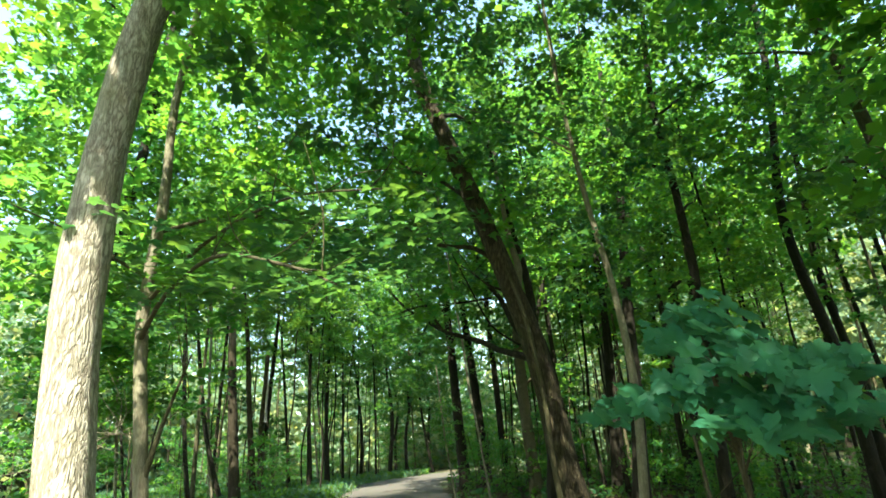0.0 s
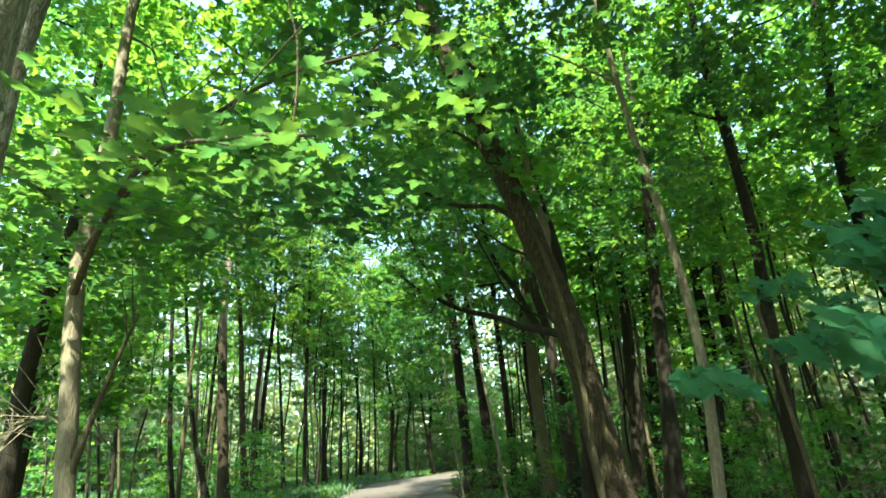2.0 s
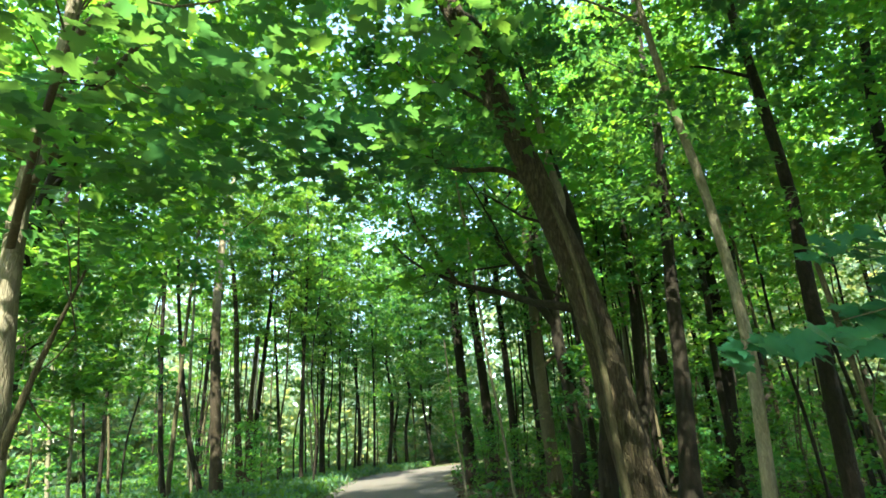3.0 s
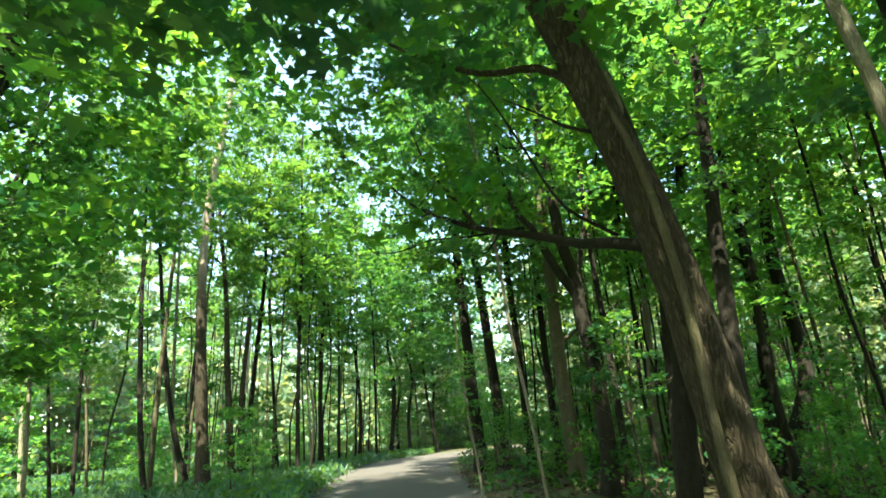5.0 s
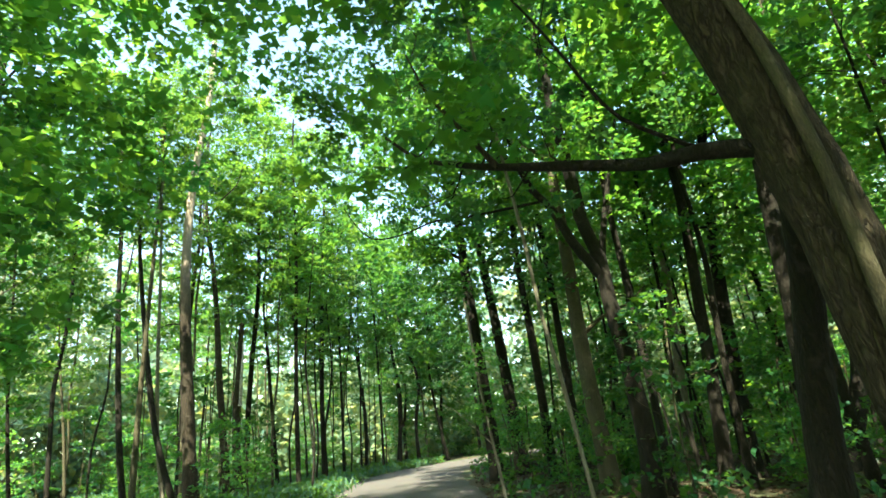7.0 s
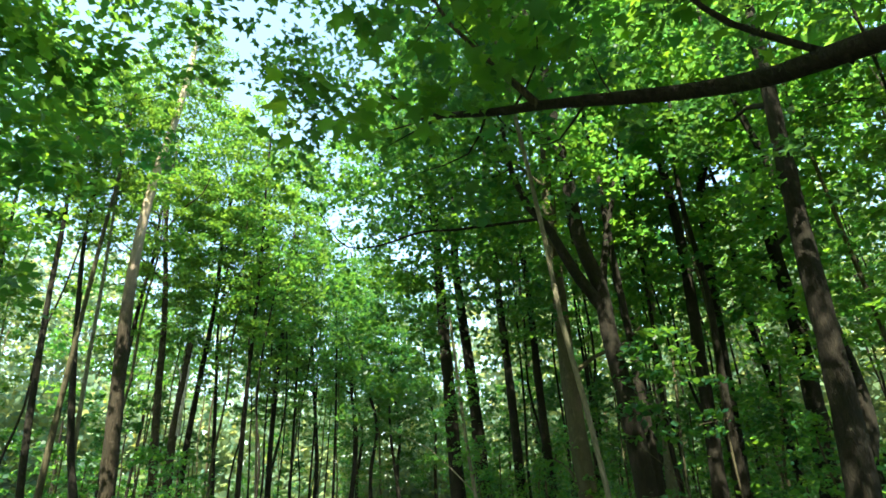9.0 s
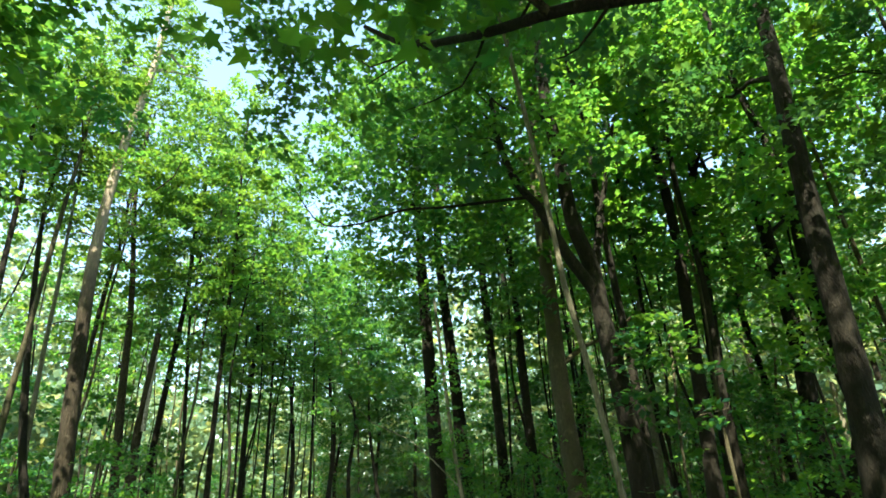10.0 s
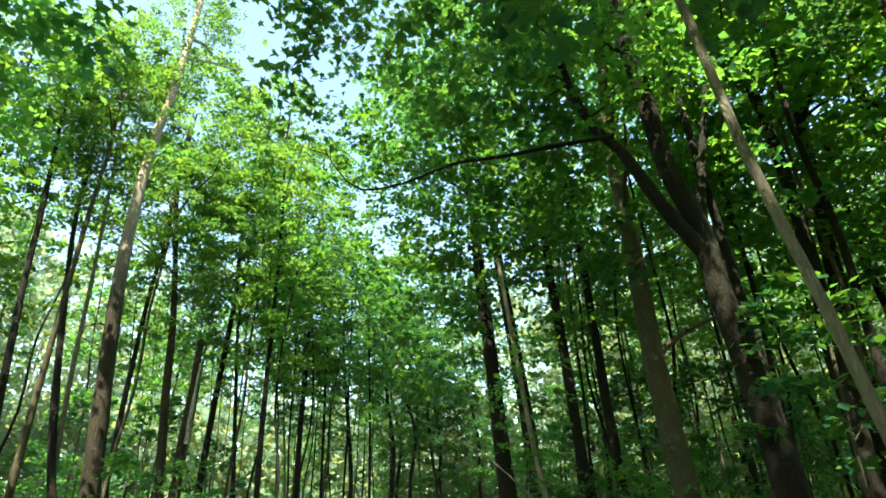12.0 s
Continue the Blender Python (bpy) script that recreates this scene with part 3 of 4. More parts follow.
# its high crown is added to shade the trunks behind
tree("maple_tree", "dark slim maple among dense leaves", [(4.0, 8.2, -0.1), (4.2, 8.2, 3.2), (4.28, 8.2, 4.1), (4.26, 8.2, 5.75), (4.2, 8.2, 7.5)], 0.1, BARK_SHADOWED, 10, [("near2", 5.2, 0.7), ("tall2", 9.0, 0.6, -0.3, 0)], seed=6)
tree("maple_tree", "grey leaning maple at the wood's edge", [(7.77, 7.7, -0.1), (7.6, 7.7, 3.0), (7.51, 7.7, 5.5), (7.41, 7.7, 7.17), (7.2, 7.7, 8.95)], 0.14, BARK_YOUNG, 12, [("near1", 5.6, 0.9)], seed=7)
tree("slender_tree", "slender pale sunlit tree leaning beside the path", [(1.0, 11.5, -0.1), (0.89, 11.5, 0.85), (0.76, 11.5, 1.95), (0.64, 11.5, 2.75), (0.58, 11.5, 3.55), (0.4, 11.5, 5.2)], 0.025, BARK_PALE, 8, [("near1", 6.2, 0.85, 0.2, 0.3)], seed=8)
tree("sapling", "thin pale sapling at the path's edge", [(0.3, 14.8, -0.05), (0.26, 14.8, 0.2), (0.18, 14.8, 0.95), (0.05, 14.8, 1.9)], 0.03, BARK_PALE, 3, [("bush1", 1.9, 0.4)], limbs=1, sides=8, flare=0.2, seed=9)
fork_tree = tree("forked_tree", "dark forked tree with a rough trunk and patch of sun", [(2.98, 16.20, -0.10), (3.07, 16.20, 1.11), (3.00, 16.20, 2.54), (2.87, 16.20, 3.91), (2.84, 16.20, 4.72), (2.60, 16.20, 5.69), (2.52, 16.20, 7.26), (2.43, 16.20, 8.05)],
                 0.185, BARK_SHADOWED, 15, [("near2", 7.6, 0.9), ("tall1", 9.5, 0.7)], limbs=2, sides=18, seed=10)
bough(fork_tree, [(2.83, 16.20, 4.31), (2.37, 16.10, 4.99), (1.94, 16.10, 5.97), (1.67, 16.10, 6.31), (1.38, 16.10, 7.15), (1.24, 16.00, 8.24)], 0.115, BARK_SHADOWED, "stem", 11, 0.35, twigs=6)
bough(fork_tree, [(2.87, 16.25, 4.48), (3.13, 16.40, 5.47), (3.53, 16.50, 6.78), (3.95, 16.60, 8.18)], 0.085, BARK_SHADOWED, "stem", 12, 0.35)
bough(fork_tree, [(1.66, 15.50, 5.78), (0.87, 15.60, 5.72), (0.15, 15.80, 5.72), (-0.50, 16.00, 5.77), (-1.26, 16.20, 5.60), (-1.90, 16.40, 5.66), (-2.27, 16.50, 6.08), (-2.50, 16.50, 6.48)], 0.034, BARK_SHADOWED, "limb", 18, 0.25, 8, 7)
# these boughs take the shade-darkened leaf colour
leafy(fork_tree, spots(54, 64, (-3.6, 2.0), (13.4, 17.5), (6.4, 11.5), 0.8, 44) + spots(56, 11, (-3.8, -2.2), (17.0, 20.0), (8.6, 12.2), 0.8, 40), 0.14, LOBED, LEAF_SHADOWED, 55, 0.5)
shade_tree = tree("maple_tree", "dark upright maple standing in shade", [(4.5, 13.6, -0.1), (4.8, 13.6, 2.42), (4.98, 13.6, 4.74), (5.37, 13.6, 8.79)], 0.19, BARK_SHADOWED, 13, [("near1", 6.6, 0.8)], seed=11)
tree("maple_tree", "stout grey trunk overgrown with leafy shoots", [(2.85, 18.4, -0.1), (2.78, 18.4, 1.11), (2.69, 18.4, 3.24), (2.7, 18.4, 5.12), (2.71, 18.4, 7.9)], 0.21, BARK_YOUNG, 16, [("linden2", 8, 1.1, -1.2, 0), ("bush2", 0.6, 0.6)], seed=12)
tree("maple_tree", "dark tall trunk beside the bend of the path", [(0.75, 24.4, -0.1), (0.53, 24.4, 4.06), (0.36, 24.4, 7.5)], 0.24, BARK_SHADOWED, 17, [("linden1", 7.0, 1.15, -1.5, 0)], seed=13)
tree("maple_tree", "dark tall trunk beside the bend of the path", [(1.73, 26, -0.1), (1.49, 26, 4.21), (1.14, 26, 8.18)], 0.24, BARK_SHADOWED, 17, [("linden2", 7.5, 1.15, -1.8, 0)], seed=14)
tree("maple_tree", "straight dark forest trunk", [(2.32, 22.8, -0.1), (2.19, 22.8, 4.42), (2.08, 22.8, 6.93)], 0.15, BARK_SHADOWED, 17, [("linden1", 8, 1.1, -1.8, -0.8)], seed=15)
tree("maple_tree", "straight dark forest trunk", [(3.42, 23.8, -0.1), (3.31, 23.8, 3.63), (3.26, 23.8, 7.5)], 0.15, BARK_SHADOWED, 17, [("tall1", 8, 0.9)], seed=16)
tree("maple_tree", "dark trunk in dense shade", [(6.4, 19.3, -0.1), (6.55, 19.3, 2.0), (6.9, 19.3, 5.82), (7.7, 19.3, 11.3)], 0.2, BARK_SHADOWED, 14, [("tall2", 8, 0.9)], seed=17)
tree("maple_tree", "dark leaning trunk in dense shade", [(5.32, 18.3, -0.1), (5.6, 18.3, 3.39), (5.81, 18.3, 6.42), (5.76, 18.3, 9.0)], 0.16, BARK_SHADOWED, 16, [("tall1", 8, 0.9)], seed=18)
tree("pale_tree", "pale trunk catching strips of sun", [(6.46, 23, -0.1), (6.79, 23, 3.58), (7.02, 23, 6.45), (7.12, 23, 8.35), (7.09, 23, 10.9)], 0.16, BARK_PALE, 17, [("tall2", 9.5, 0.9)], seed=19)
tree("maple_tree", "thick dark trunk with leafy boughs", [(8.00, 18.60, -0.10), (9.14, 18.60, 2.13), (9.21, 18.60, 3.63), (9.09, 18.60, 4.78), (9.16, 18.60, 6.60), (9.49, 18.60, 8.49)], 0.23, BARK_SHADOWED, 14, [("canopy2", 6.4, 0.9)], sides=18, seed=20)
arched = tree("maple_tree", "dark trunk with a long arching bough", [(8.06, 19, -0.1), (8.44, 19, 2.77), (8.59, 19, 4.38), (8.61, 19, 5.75)], 0.22, BARK_SHADOWED, 15, [("tall2", 6.5, 0.9)], seed=21)

bough(arched, [(8.76, 19.00, 5.33), (8.17, 18.80, 5.70), (7.40, 18.60, 5.87), (6.41, 18.40, 5.91), (5.80, 18.30, 5.80)], 0.07, BARK_SHADOWED, "limb", 19, 0.3, 8, 6)

# trees whose boughs reach over the path, some unseen and added for shade
# out of view, added to shade the foliage of over_tree
tree("maple_tree", "tall maple with wide overhanging green boughs", [(-9.2, 4.4, -0.1), (-9.1, 4.5, 3), (-8.8, 4.8, 6), (-8.4, 5.2, 9)], 0.15, BARK_SHADOWED, 15, [("tall1", 8.5, 0.9)], seed=35)
# its highest crown is added to shade the boughs further on
over_tree = tree("maple_tree", "tall maple with wide overhanging green boughs", [(-6.7, 10.2, -0.1), (-6.9, 10.2, 2.5), (-6.8, 10.3, 5), (-6.4, 10.4, 8)], 0.15, BARK_SHADOWED, 17, [("near2", 4.8, 1.0, 0.6, 0.3), ("tall1", 7.0, 0.95, 0.6, 0.4), ("tall2", 12.0, 1.0, 2.4, 0.8)], seed=25)
tree("maple_tree", "tall maple with wide overhanging green boughs", [(-10.6, 15.4, -0.1), (-10.6, 15.4, 3), (-10.4, 15.4, 6), (-10.1, 15.4, 9)], 0.14, BARK_SHADOWED, 16, [("tall2", 6.0, 1.0)], seed=26)
# the next two stand out of view, added to shade the near right
tree("maple_tree", "tall maple with wide overhanging green boughs", [(2.5, -3.0, -0.1), (2.4, -3.0, 3), (2.1, -2.9, 6), (1.6, -2.7, 9)], 0.17, BARK_SHADOWED, 15, [("canopy2", 7.5, 0.8, -0.6, 0.4), ("tall1", 9, 0.75, -0.6, 0)], seed=27)
tree("maple_tree", "tall maple with wide overhanging green boughs", [(3.0, 0.6, -0.1), (3.0, 0.6, 3), (2.8, 0.6, 6), (2.5, 0.6, 9)], 0.15, BARK_SHADOWED, 15, [("near1", 7.6, 0.9, -1.7, 1.7), ("canopy3", 9.5, 0.7, 0, 1)], seed=28)
tree("maple_tree", "sunlit tall maple behind the clearing", [(-9.6, 30, -0.1), (-9.5, 30, 4), (-9.2, 30, 9)], 0.14, BARK_SHADOWED, 18, [("fresh2", 9.0, 1.0), ("fresh1", 12.5, 1.0)], seed=33)
tree("maple_tree", "sunlit tall maple behind the clearing", [(-6.4, 26.8, -0.1), (-6.5, 26.8, 4), (-6.5, 26.8, 8)], 0.1, BARK_SHADOWED, 16, [("fresh2", 7.6, 1.0), ("fresh1", 11.4, 1.0, -0.8, 0.4)], seed=36)
tree("maple_tree", "sunlit tall maple behind the clearing", [(-10.6, 26.2, -0.1), (-10.6, 26.2, 4), (-10.5, 26.2, 8)], 0.1, BARK_SHADOWED, 16, [("fresh1", 8.6, 0.95), ("fresh2", 12.0, 1.0, 0.6, 0)], seed=37)
tree("maple_tree", "sunlit tall maple behind the clearing", [(-7.0, 33.5, -0.1), (-7.1, 33.5, 4), (-7.0, 33.5, 9)], 0.14, BARK_SHADOWED, 19, [("fresh1", 9.5, 1.0), ("fresh2", 13, 1.0)], seed=34)

leafy(over_tree, spots(81, 26, (-6.6, -4.0), (11.5, 14.8), (6.2, 10.0), 0.7, 34) + spots(82, 9, (-6.2, -4.5), (11.4, 13.2), (4.7, 6.3), 0.5, 30) + spots(83, 34, (-7.8, -5.0), (6.0, 9.4), (3.6, 9.0), 0.7, 32), 0.145, LOBED, LEAF_MID, 84, 0.45)
leafy(shade_tree, spots(85, 30, (4.4, 9.0), (11.8, 16.5), (2.4, 6.2), 0.6, 28), 0.15, LOBED, LEAF_MID, 86, 0.4)

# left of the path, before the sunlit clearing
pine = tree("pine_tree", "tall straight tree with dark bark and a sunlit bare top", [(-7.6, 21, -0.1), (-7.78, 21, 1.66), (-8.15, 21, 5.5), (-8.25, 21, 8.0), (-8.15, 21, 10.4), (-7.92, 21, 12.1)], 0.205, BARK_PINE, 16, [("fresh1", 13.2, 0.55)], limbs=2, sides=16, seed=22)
g = np.random.RandomState(64)
for k in range(12):  # dry side branches
    z = 4.5 + 0.75 * k
    x = np.interp(z, (1.66, 5.5, 8.0, 10.4, 12.1, 13.5), (-7.78, -8.15, -8.25, -8.15, -7.92, -7.7))
    a, ln = g.uniform(0, 6.28), g.uniform(0.6, 1.5)
    bough(pine, [(x, 21, z), (x + 0.5 * ln * math.cos(a), 21 + 0.5 * ln * math.sin(a), z + 0.12), (x + ln * math.cos(a), 21 + ln * math.sin(a), z + g.uniform(-0.1, 0.45))], 0.028, BARK_PALE if k > 3 else BARK_SHADOWED, "dry_branch", 700 + k, 0.3, 6, 3)
tree("dark_tree", "nearly black twin trunk with flaking sunlit bark", [(-8.5, 25.6, -0.1), (-8.78, 25.6, 2.2), (-9.05, 25.6, 4.75)], 0.15, BARK_OLD, 13, [("fresh2", 8.2, 0.75)], seed=23)
snag = tree("dead_trunk", "nearly black dead trunk, broken off, with a peeling pale top", [(-8.2, 25.7, -0.1), (-8.30, 25.7, 1.4), (-8.38, 25.7, 3.0), (-8.33, 25.7, 4.3)], 0.17, BARK_OLD, 4.9, [], limbs=0, sides=12, seed=24)
bough(snag, [(-8.15, 25.5, 3.2), (-8.14, 25.46, 4.1), (-8.12, 25.5, 5.0), (-8.16, 25.6, 5.5)], 0.075, BARK_FLAKY, "peeling_bark", 88, 0.35, 7)
bough(snag, [(-8.3, 25.65, 4.7), (-8.45, 25.6, 5.3), (-8.7, 25.5, 5.6)], 0.05, BARK_FLAKY, "splinter", 89, 0.2, 6)
SLIM = [((-8.77, 20, 0), (-9.17, 20, 2.16), (-9.57, 20, 5.76), 0.090), ((-8.9, 20.4, 0), (-8.95, 20.4, 3.03), (-8.91, 20.4, 7.8), 0.083), ((-8.22, 21.5, 0), (-9.15, 21.5, 2.83), (-9.99, 21.5, 7.8), 0.098),
        ((-8.62, 21.6, 0), (-9.01, 21.6, 2.17), (-9.2, 21.6, 4.5), 0.068)]
SLIM += [((-9.26, 17, 0), (-9.84, 17, 3.02), (-10.09, 17, 5.15), 0.045), ((-11.65, 22, 0), (-12.0, 22, 2.34), (-12.53, 22, 5.12), 0.053), ((-10.79, 20, 0), (-10.97, 20, 2.26), (-11.07, 20, 3.65), 0.068), ((-8.42, 15, 0), (-8.65, 15, 1.85), (-8.98, 15, 4.38), 0.049)]
SLIM += [((-8.16, 30, 0), (-8.45, 30, 3), (-8.75, 30, 6.1), 0.098), ((-7.55, 36, 0), (-7.78, 36, 5.58), (-7.87, 36, 9.1), 0.075), ((-6.17, 34, 0), (-6.2, 34, 3), (-6.24, 34, 6.6), 0.083), ((-8.06, 36, 0), (-8.4, 36, 3.6), (-8.73, 36, 7), 0.075)]
SLIM += [((-4.4, 43, 0), (-4.1, 43, 4.2), (-4.45, 43, 7.1), 0.173), ((-2.7, 47, 0), (-2.8, 47, 3), (-2.92, 47, 6.4), 0.098), ((-1.27, 46, 0), (-2.0, 46, 4.46), (-2.16, 46, 7.9), 0.135), ((-13.7, 22, 0), (-14.4, 22, 4.4), (-14.7, 22, 7.6), 0.075)]
for k, (a, b, c, r) in enumerate(SLIM):
    tree("slim_tree", "slim straight young tree before the sunlit clearing", [(a[0], a[1], -0.1), b, c], r, (BARK_SHADOWED, BARK_YOUNG, BARK_SHADOWED, BARK_PALE)[k % 4], (13.4 if k < 8 else 12.0) if r > 0.06 else 7.4,
         [(("fresh%d" if k < 8 else "linden%d") % (1 + k % 2), (9.8 if k < 4 else 8.8 if k < 8 else 7.2) if r > 0.06 else 4.2, (0.62 if k < 4 else 0.85) if r > 0.06 else 0.55)], group="slim trees by the clearing", limbs=3, sides=8, flare=0.3, seed=40 + k)

# ---------------- the wood around ----------------
rng = np.random.RandomState(77)
TAKEN = [(o.location[0], o.location[1]) for o in scene.collection.objects if o.type == "EMPTY" and o.parent is None]


def free(x, y, room, clear=2.9):
    if -8 < y < 52 and abs(x - path_centre(min(y, 50))) < clear + max(0, y - 30) * 0.05:
        return False
    return all((x - a) ** 2 + (y - b) ** 2 > room * room for a, b in TAKEN)


def wood_tree(seed, mat, r, h, kinds, lean):
    g = np.random.RandomState(seed)
    pts = [(0, 0, -0.1)]
    for z in np.linspace(h * 0.2, h * 0.75, 4):
        pts.append((lean * z + g.normal(0, 0.08), g.normal(0, 0.08), z))
    return tree("forest_tree", "forest tree with a dark trunk and green crown", pts, r, mat, h, kinds, group="trees of the wood", limbs=4, sides=9, flare=0.4, seed=seed)


PROTO = [wood_tree(201, BARK_SHADOWED, 0.16, 14, [("tall1", 6.0, 0.95)], -0.02), wood_tree(202, BARK_SHADOWED, 0.2, 16, [("tall2", 8.0, 1.0)], 0.03), wood_tree(203, BARK_SHADOWED, 0.11, 10.6, [("canopy3", 4.8, 0.9)], -0.05),
         wood_tree(204, BARK_SHADOWED, 0.13, 12.6, [("canopy4", 6.5, 1.0)], 0.05), wood_tree(205, BARK_YOUNG, 0.1, 11.6, [("fresh2", 6.0, 1.0)], 0.0)]
FARP = [wood_tree(211, BARK_SHADOWED, 0.17, 15, [("far1", 6.0, 1.1)], 0.0), wood_tree(212, BARK_YOUNG, 0.13, 13, [("far2", 4.5, 1.1)], 0.03), wood_tree(213, BARK_PALE, 0.12, 16.5, [("far3", 8.0, 1.1)], -0.02)]


POLES = [wood_tree(221, BARK_SHADOWED, 0.075, 12.2, [("pole1", 8.5, 1.0)], -0.03), wood_tree(222, BARK_SHADOWED, 0.055, 10.3, [("pole2", 6.8, 0.9)], 0.02), wood_tree(223, BARK_SHADOWED, 0.065, 11.3, [("pole3", 7.5, 1.0)], -0.06)]


def scatter(protos, count, xs, ys, room, sizes=(0.85, 1.2), clear=2.9, seed=1, allowed=None):
    g = np.random.RandomState(seed)
    made = tries = 0
    while made < count and tries < count * 60:
        tries += 1
        x, y = g.uniform(*xs), g.uniform(*ys)
        if not free(x, y, room, clear) or (allowed and not allowed(x, y)):
            continue
        TAKEN.append((x, y))
        copy_thing(protos[g.randint(len(protos))], placed(x, y, min(0.0, ground_height(x, y)), g.uniform(0, 360), g.uniform(*sizes)))
        made += 1


def in_sun(x, y):
    """Kept open: the glade that lets the sun in from behind, and the clearing."""
    return not (-7 < x < -1.6 and -9 < y < 3.4) and not (-24 < x < -4 and 6 < y < 40) and not (-26 < x < 2 and 39 < y < 60)


def not_close(x, y):
    return y > 17 or x > 9


scatter(POLES, 24, (3.0, 17), (11, 32), 0.9, (0.8, 1.25), 2.7, seed=21, allowed=not_close)
scatter(POLES, 8, (-18, -4), (30, 46), 1.2, (0.8, 1.2), 3.0, seed=22)
# beside and behind the start, mostly out of view, added for shade
scatter(PROTO, 16, (3, 15), (-9, 6), 2.0, (0.95, 1.25), seed=4)
scatter(PROTO, 14, (-26, -3.5), (-12, 34), 2.2, seed=5, allowed=in_sun)
scatter(FARP, 36, (-34, 34), (34, 62), 1.8, seed=6, allowed=in_sun)
scatter(FARP, 5, (26, 40), (2, 20), 2.0, seed=7)
scatter(FARP, 7, (15, 30), (16, 34), 2.0, seed=27)
scatter(FARP, 10, (-38, -22), (8, 34), 2.2, seed=8)
# behind the start, unseen, added to cast shade
scatter(FARP, 8, (-24, 24), (-24, -9), 2.5, seed=9)
# Added trees: maples that shade the right side, shade-darkened ones that fill gaps.
for k, (x, y, h, r, kinds) in enumerate([(5.9, 4.4, 16, 0.14, [("canopy4", 8.2, 0.95)]), (-8.2, 12.2, 15, 0.11, [("linden1", 2.6, 0.8), ("linden2", 7.5, 1.0)]), (7.2, 9.6, 14, 0.12, [("canopy2", 7.2, 0.9)]), (9.8, 12.8, 14, 0.12, [("canopy3", 6.6, 0.9)]), (-1.6, 49.5, 17, 0.14, [("linden2", 2.8, 1.2), ("linden1", 8.5, 1.3)]), (1.2, 51, 17, 0.14, [("linden1", 3.0, 1.25), ("linden2", 9.0, 1.3)]), (-4.6, 50.5, 17, 0.14, [("linden1", 5.0, 1.2), ("linden2", 10.0, 1.2)]),
                                         (-3.2, 44.5, 17, 0.14, [("linden2", 8.0, 1.3)]), (-5.9, 39, 16, 0.13, [("linden1", 7.6, 1.2)]),
                                         
                                         (6.6, 15.6, 16, 0.1, [("canopy4", 8.4, 0.95)])]):
    g = np.random.RandomState(500 + k)
    tree("linden_tree" if "linden" in kinds[0][0] else "maple_tree", "tall green linden with a slim dark trunk" if "linden" in kinds[0][0] else "tall dark maple in the dense shade of the wood", [(x, y, -0.1), (x + g.normal(0, 0.1), y, 2.6), (x + g.normal(-0.1, 0.2), y, 5.4), (x + g.normal(-0.2, 0.25), y, 8.4)], r, BARK_SHADOWED, h, kinds, limbs=3, sides=10, seed=520 + k)
    TAKEN.append((x, y))

THIN = [wood_tree(231, BARK_SHADOWED, 0.04, 9.4, [("pole1", 6.6, 0.75)], -0.04), wood_tree(232, BARK_SHADOWED, 0.034, 8.4, [("pole2", 5.6, 0.7)], 0.05), wood_tree(233, BARK_YOUNG, 0.046, 10.2, [("pole3", 7.4, 0.75)], -0.01)]
scatter(THIN, 34, (2.2, 14), (17, 34), 0.55, (0.85, 1.3), 2.4, seed=24)
scatter(THIN, 30, (-15, -2), (24, 45), 0.7, (0.85, 1.3), 2.6, seed=25)
scatter(THIN, 12, (5.5, 13), (9, 17), 0.8, (0.85, 1.2), 2.8, seed=26)


def sapling(seed, h, kind, s):
    g = np.random.RandomState(seed)
    pts = [(0, 0, -0.05), (g.normal(0, 0.06), g.normal(0, 0.06), h * 0.4), (g.normal(0, 0.14), g.normal(0, 0.14), h)]
    return tree("maple_sapling", "leafy green maple sapling in the undergrowth", pts, 0.018 + 0.004 * h, BARK_YOUNG, h, [(kind, h * 0.3, s)], group="saplings of the undergrowth", limbs=2, sides=6, flare=0.2, seed=seed)


SAPS = [sapling(301, 3.2, "bush1", 1.0), sapling(302, 2.4, "bush2", 0.8), sapling(303, 4.2, "bush3", 1.3), sapling(304, 1.6, "bush4", 0.6)]
scatter(SAPS, 26, (2.4, 17), (18, 34), 0.7, (0.7, 1.3), 2.5, seed=11)
scatter(SAPS, 22, (-24, -5), (17, 46), 0.8, (0.6, 1.2), 2.6, seed=12)
scatter(SAPS, 24, (-20, 24), (36, 52), 0.8, (0.9, 1.6), 2.9, seed=13)
scatter(SAPS, 16, (4.8, 14.0), (8.5, 18), 0.9, (0.55, 1.0), 3.0, seed=15)
scatter(SAPS, 5, (-13, -4.5), (22, 34), 0.8, (0.7, 1.2), 2.6, seed=17)
scatter(SAPS, 11, (1.0, 6.5), (25, 34), 0.7, (1.0, 1.6), 2.4, seed=16)
scatter(SAPS, 14, (1.0, 8.0), (15, 25), 0.55, (0.5, 0.95), 2.3, seed=14)
for gone, spot in zip(PROTO + FARP + SAPS + POLES + THIN, [(10.5, -6.0), (-7, -9), (14, -3), (5, -10), (-12, -8), (20, -8), (-20, -6), (26, 5), (9, 5.5), (12, 8.0), (-13, 6), (10.5, 10), (13, 12.5), (16, 10), (-16, 33), (8.2, 22.0), (11.0, 19.5), (-11.5, 37)]):
    gone.location = (*spot, 0)


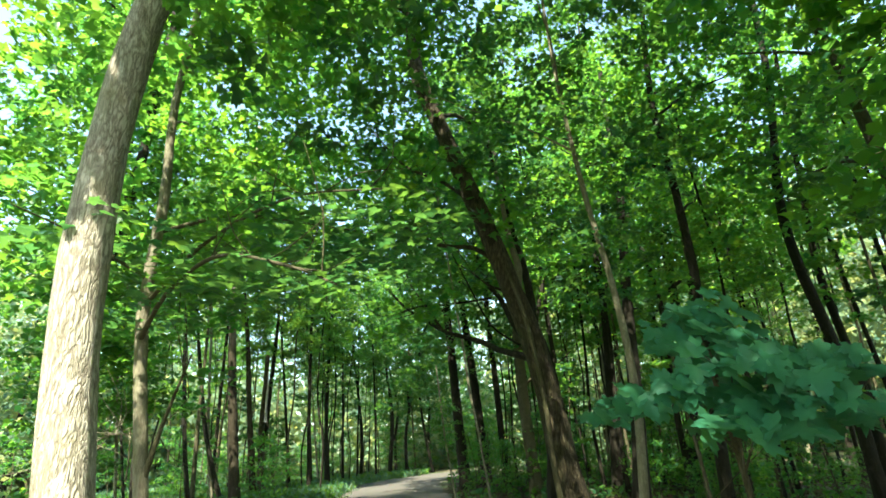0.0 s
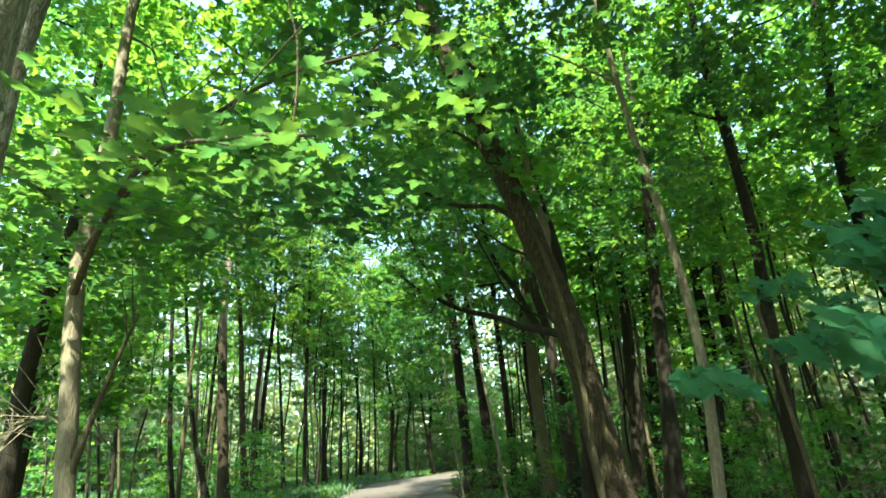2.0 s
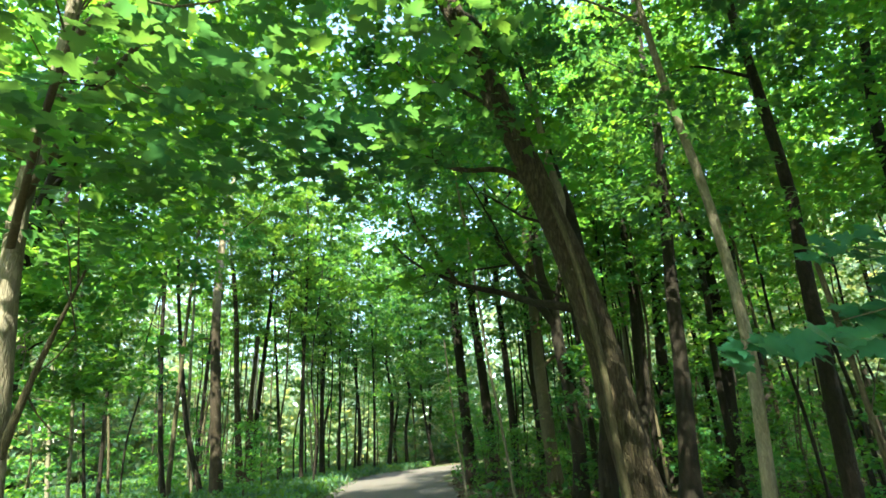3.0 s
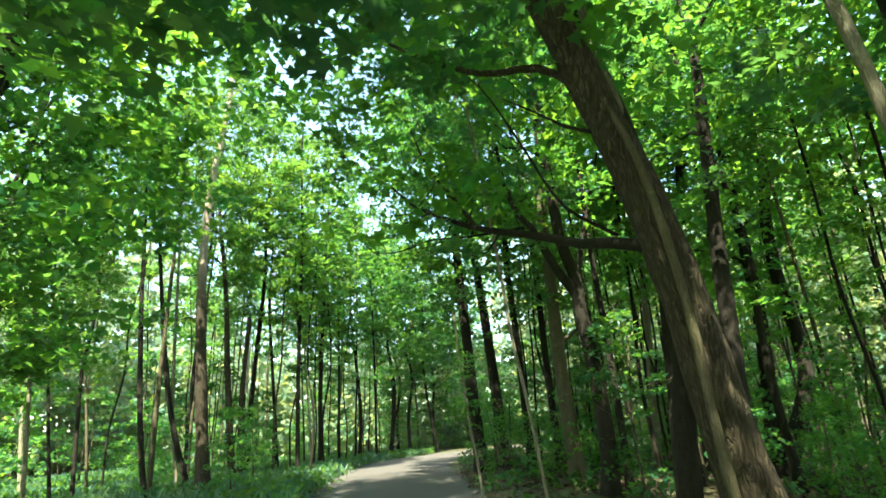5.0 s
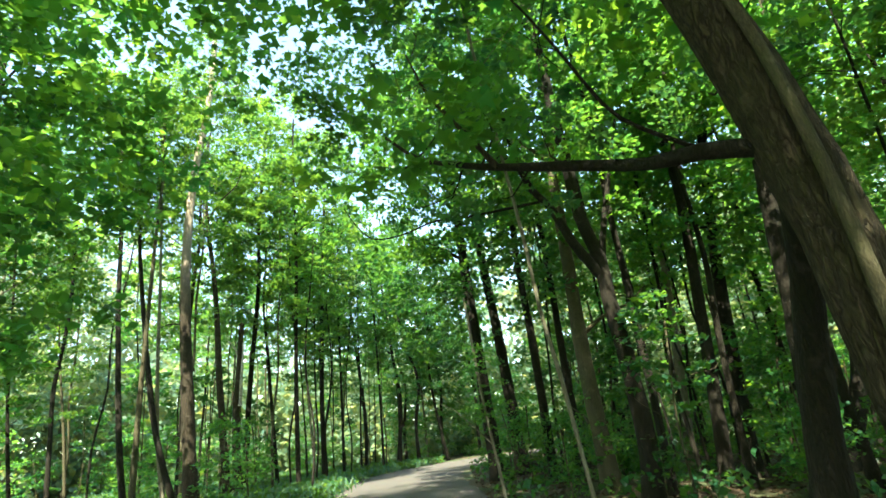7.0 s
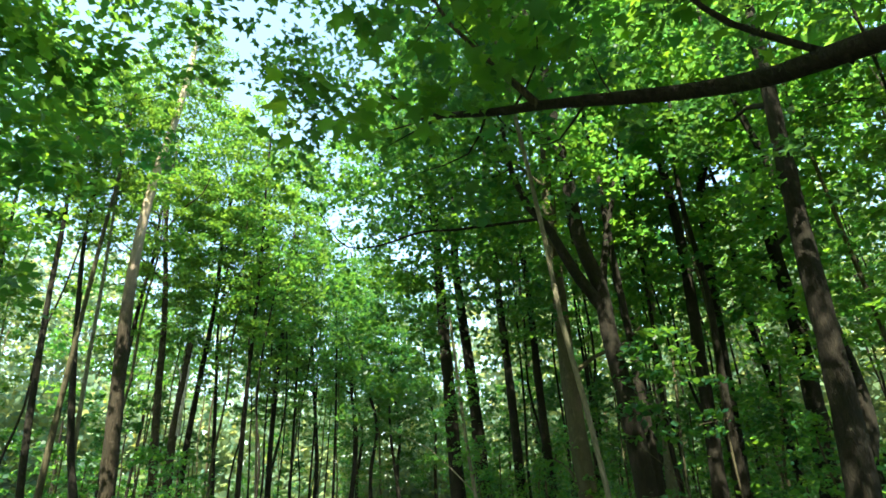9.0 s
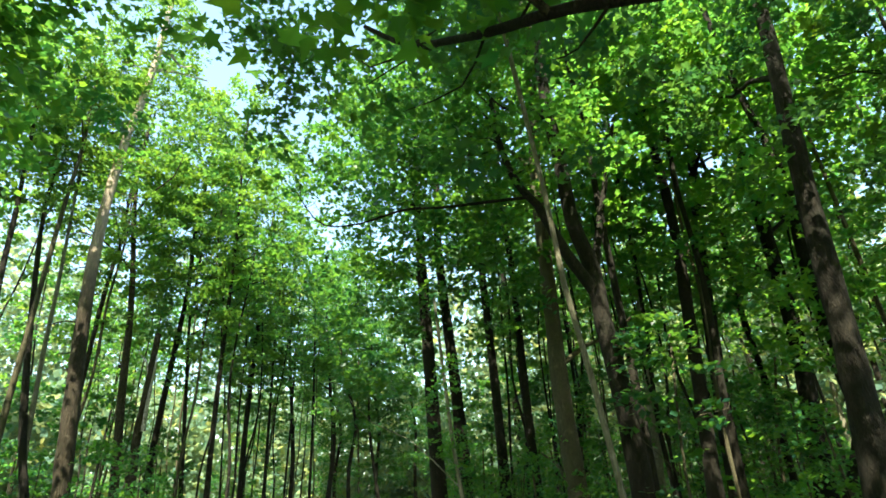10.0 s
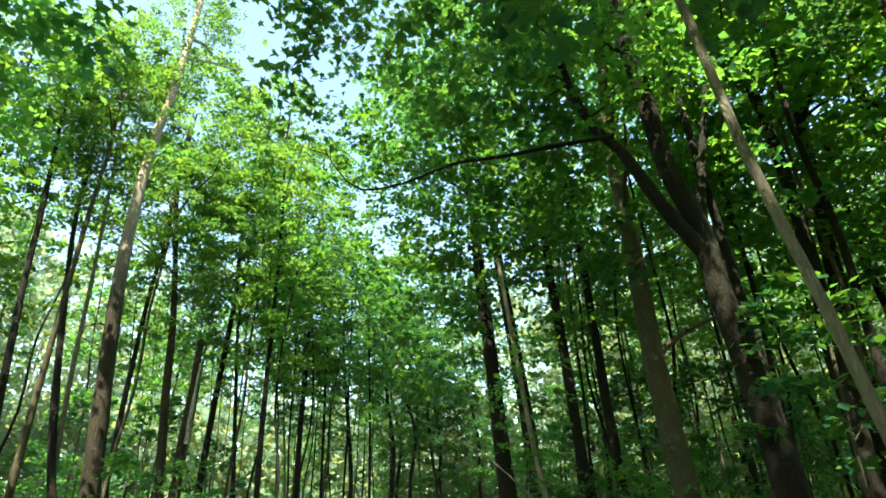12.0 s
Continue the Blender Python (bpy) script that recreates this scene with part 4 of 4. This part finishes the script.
def far_woods():
    """Distant foliage that closes the view: clumps from the ground up to the tree tops, thinning upward."""
    g = np.random.RandomState(9)
    pts = []
    for k in range(2000):
        a = g.uniform(-1.2, 1.2) if k < 1650 else g.uniform(1.2, 2 * math.pi - 1.2)
        d = g.uniform(46, 78)
        x, y = d * math.sin(a), 18 + d * math.cos(a)
        z = 26 * g.uniform(0, 1) ** 1.6
        pts.append(np.array([x, y, z]) + g.normal(0, 1.0, (46, 3)) * (1.3, 1.3, 0.8))
    for _ in range(1700):  # thicket under the far trees
        a, d = g.uniform(-1.25, 1.25), g.uniform(37, 47)
        pts.append(np.array([d * math.sin(a), 18 + d * math.cos(a), 9.0 * g.uniform(0, 1) ** 1.25]) + g.normal(0, 0.8, (36, 3)) * (1.2, 1.2, 0.7))
    p = np.vstack(pts)
    p[:, 2] = np.abs(p[:, 2]) + 0.1
    return leaves("far_woods", p, 0.55, DIAMOND, LEAF_FAR_HAZE, 0.8, 4)


tagged(new("far_woods", far_woods()), "distant mass of sunlit green forest foliage", "woods", kind="stuff")


# ---------------- growth on the ground ----------------
def cover(name, count, xs, ys, size, template, mat, label, category, lift, tilt, seed, clear=0.0, patch=None):
    g = np.random.RandomState(seed)
    pts = []
    while len(pts) < count:
        x, y = g.uniform(*xs), g.uniform(*ys)
        if abs(x - path_centre(min(y, 48))) < path_half(min(y, 48)) + clear + 0.25 * g.normal():
            continue
        if patch is not None and noise.noise((x * 0.35, y * 0.35, seed)) < patch:
            continue
        pts.append((x, y, ground_height(x, y) + g.uniform(*lift)))
    tagged(new(name, leaves(name, pts, size, template, mat, tilt, seed)), label, category, kind="stuff")


BLADE = (np.array([(-0.06, 0, 0), (0.06, 0, 0), (0.05, 0.5, -0.05), (0.0, 1.0, -0.3), (-0.05, 0.5, -0.05)]), [[0, 1, 2, 3, 4]])
cover("grass", 26000, (-22, -2), (9, 44), 0.42, BLADE, GRASS, "tall soft green grass along the sunlit clearing", "grass", (0.05, 0.3), 1.1, 31)
cover("herbs", 24000, (-20, -1.5), (9, 44), 0.16, SIMPLE, LEAF_FRESH, "low leafy green herbs beside the path", "undergrowth", (0.05, 0.4), 0.6, 32, 0.0, -0.15)
# undergrowth in the shade-darkened leaf colour
cover("undergrowth", 7000, (0, 18), (9, 44), 0.15, SIMPLE, LEAF_SHADOWED, "low green undergrowth on the shaded floor", "undergrowth", (0.04, 0.35), 0.6, 33, 0.3, 0.05)
cover("leaf_litter", 12000, (0, 16), (7, 36), 0.11, SIMPLE, LITTER, "dry brown fallen leaves on the soil", "leaf litter", (0.01, 0.03), 0.25, 34)
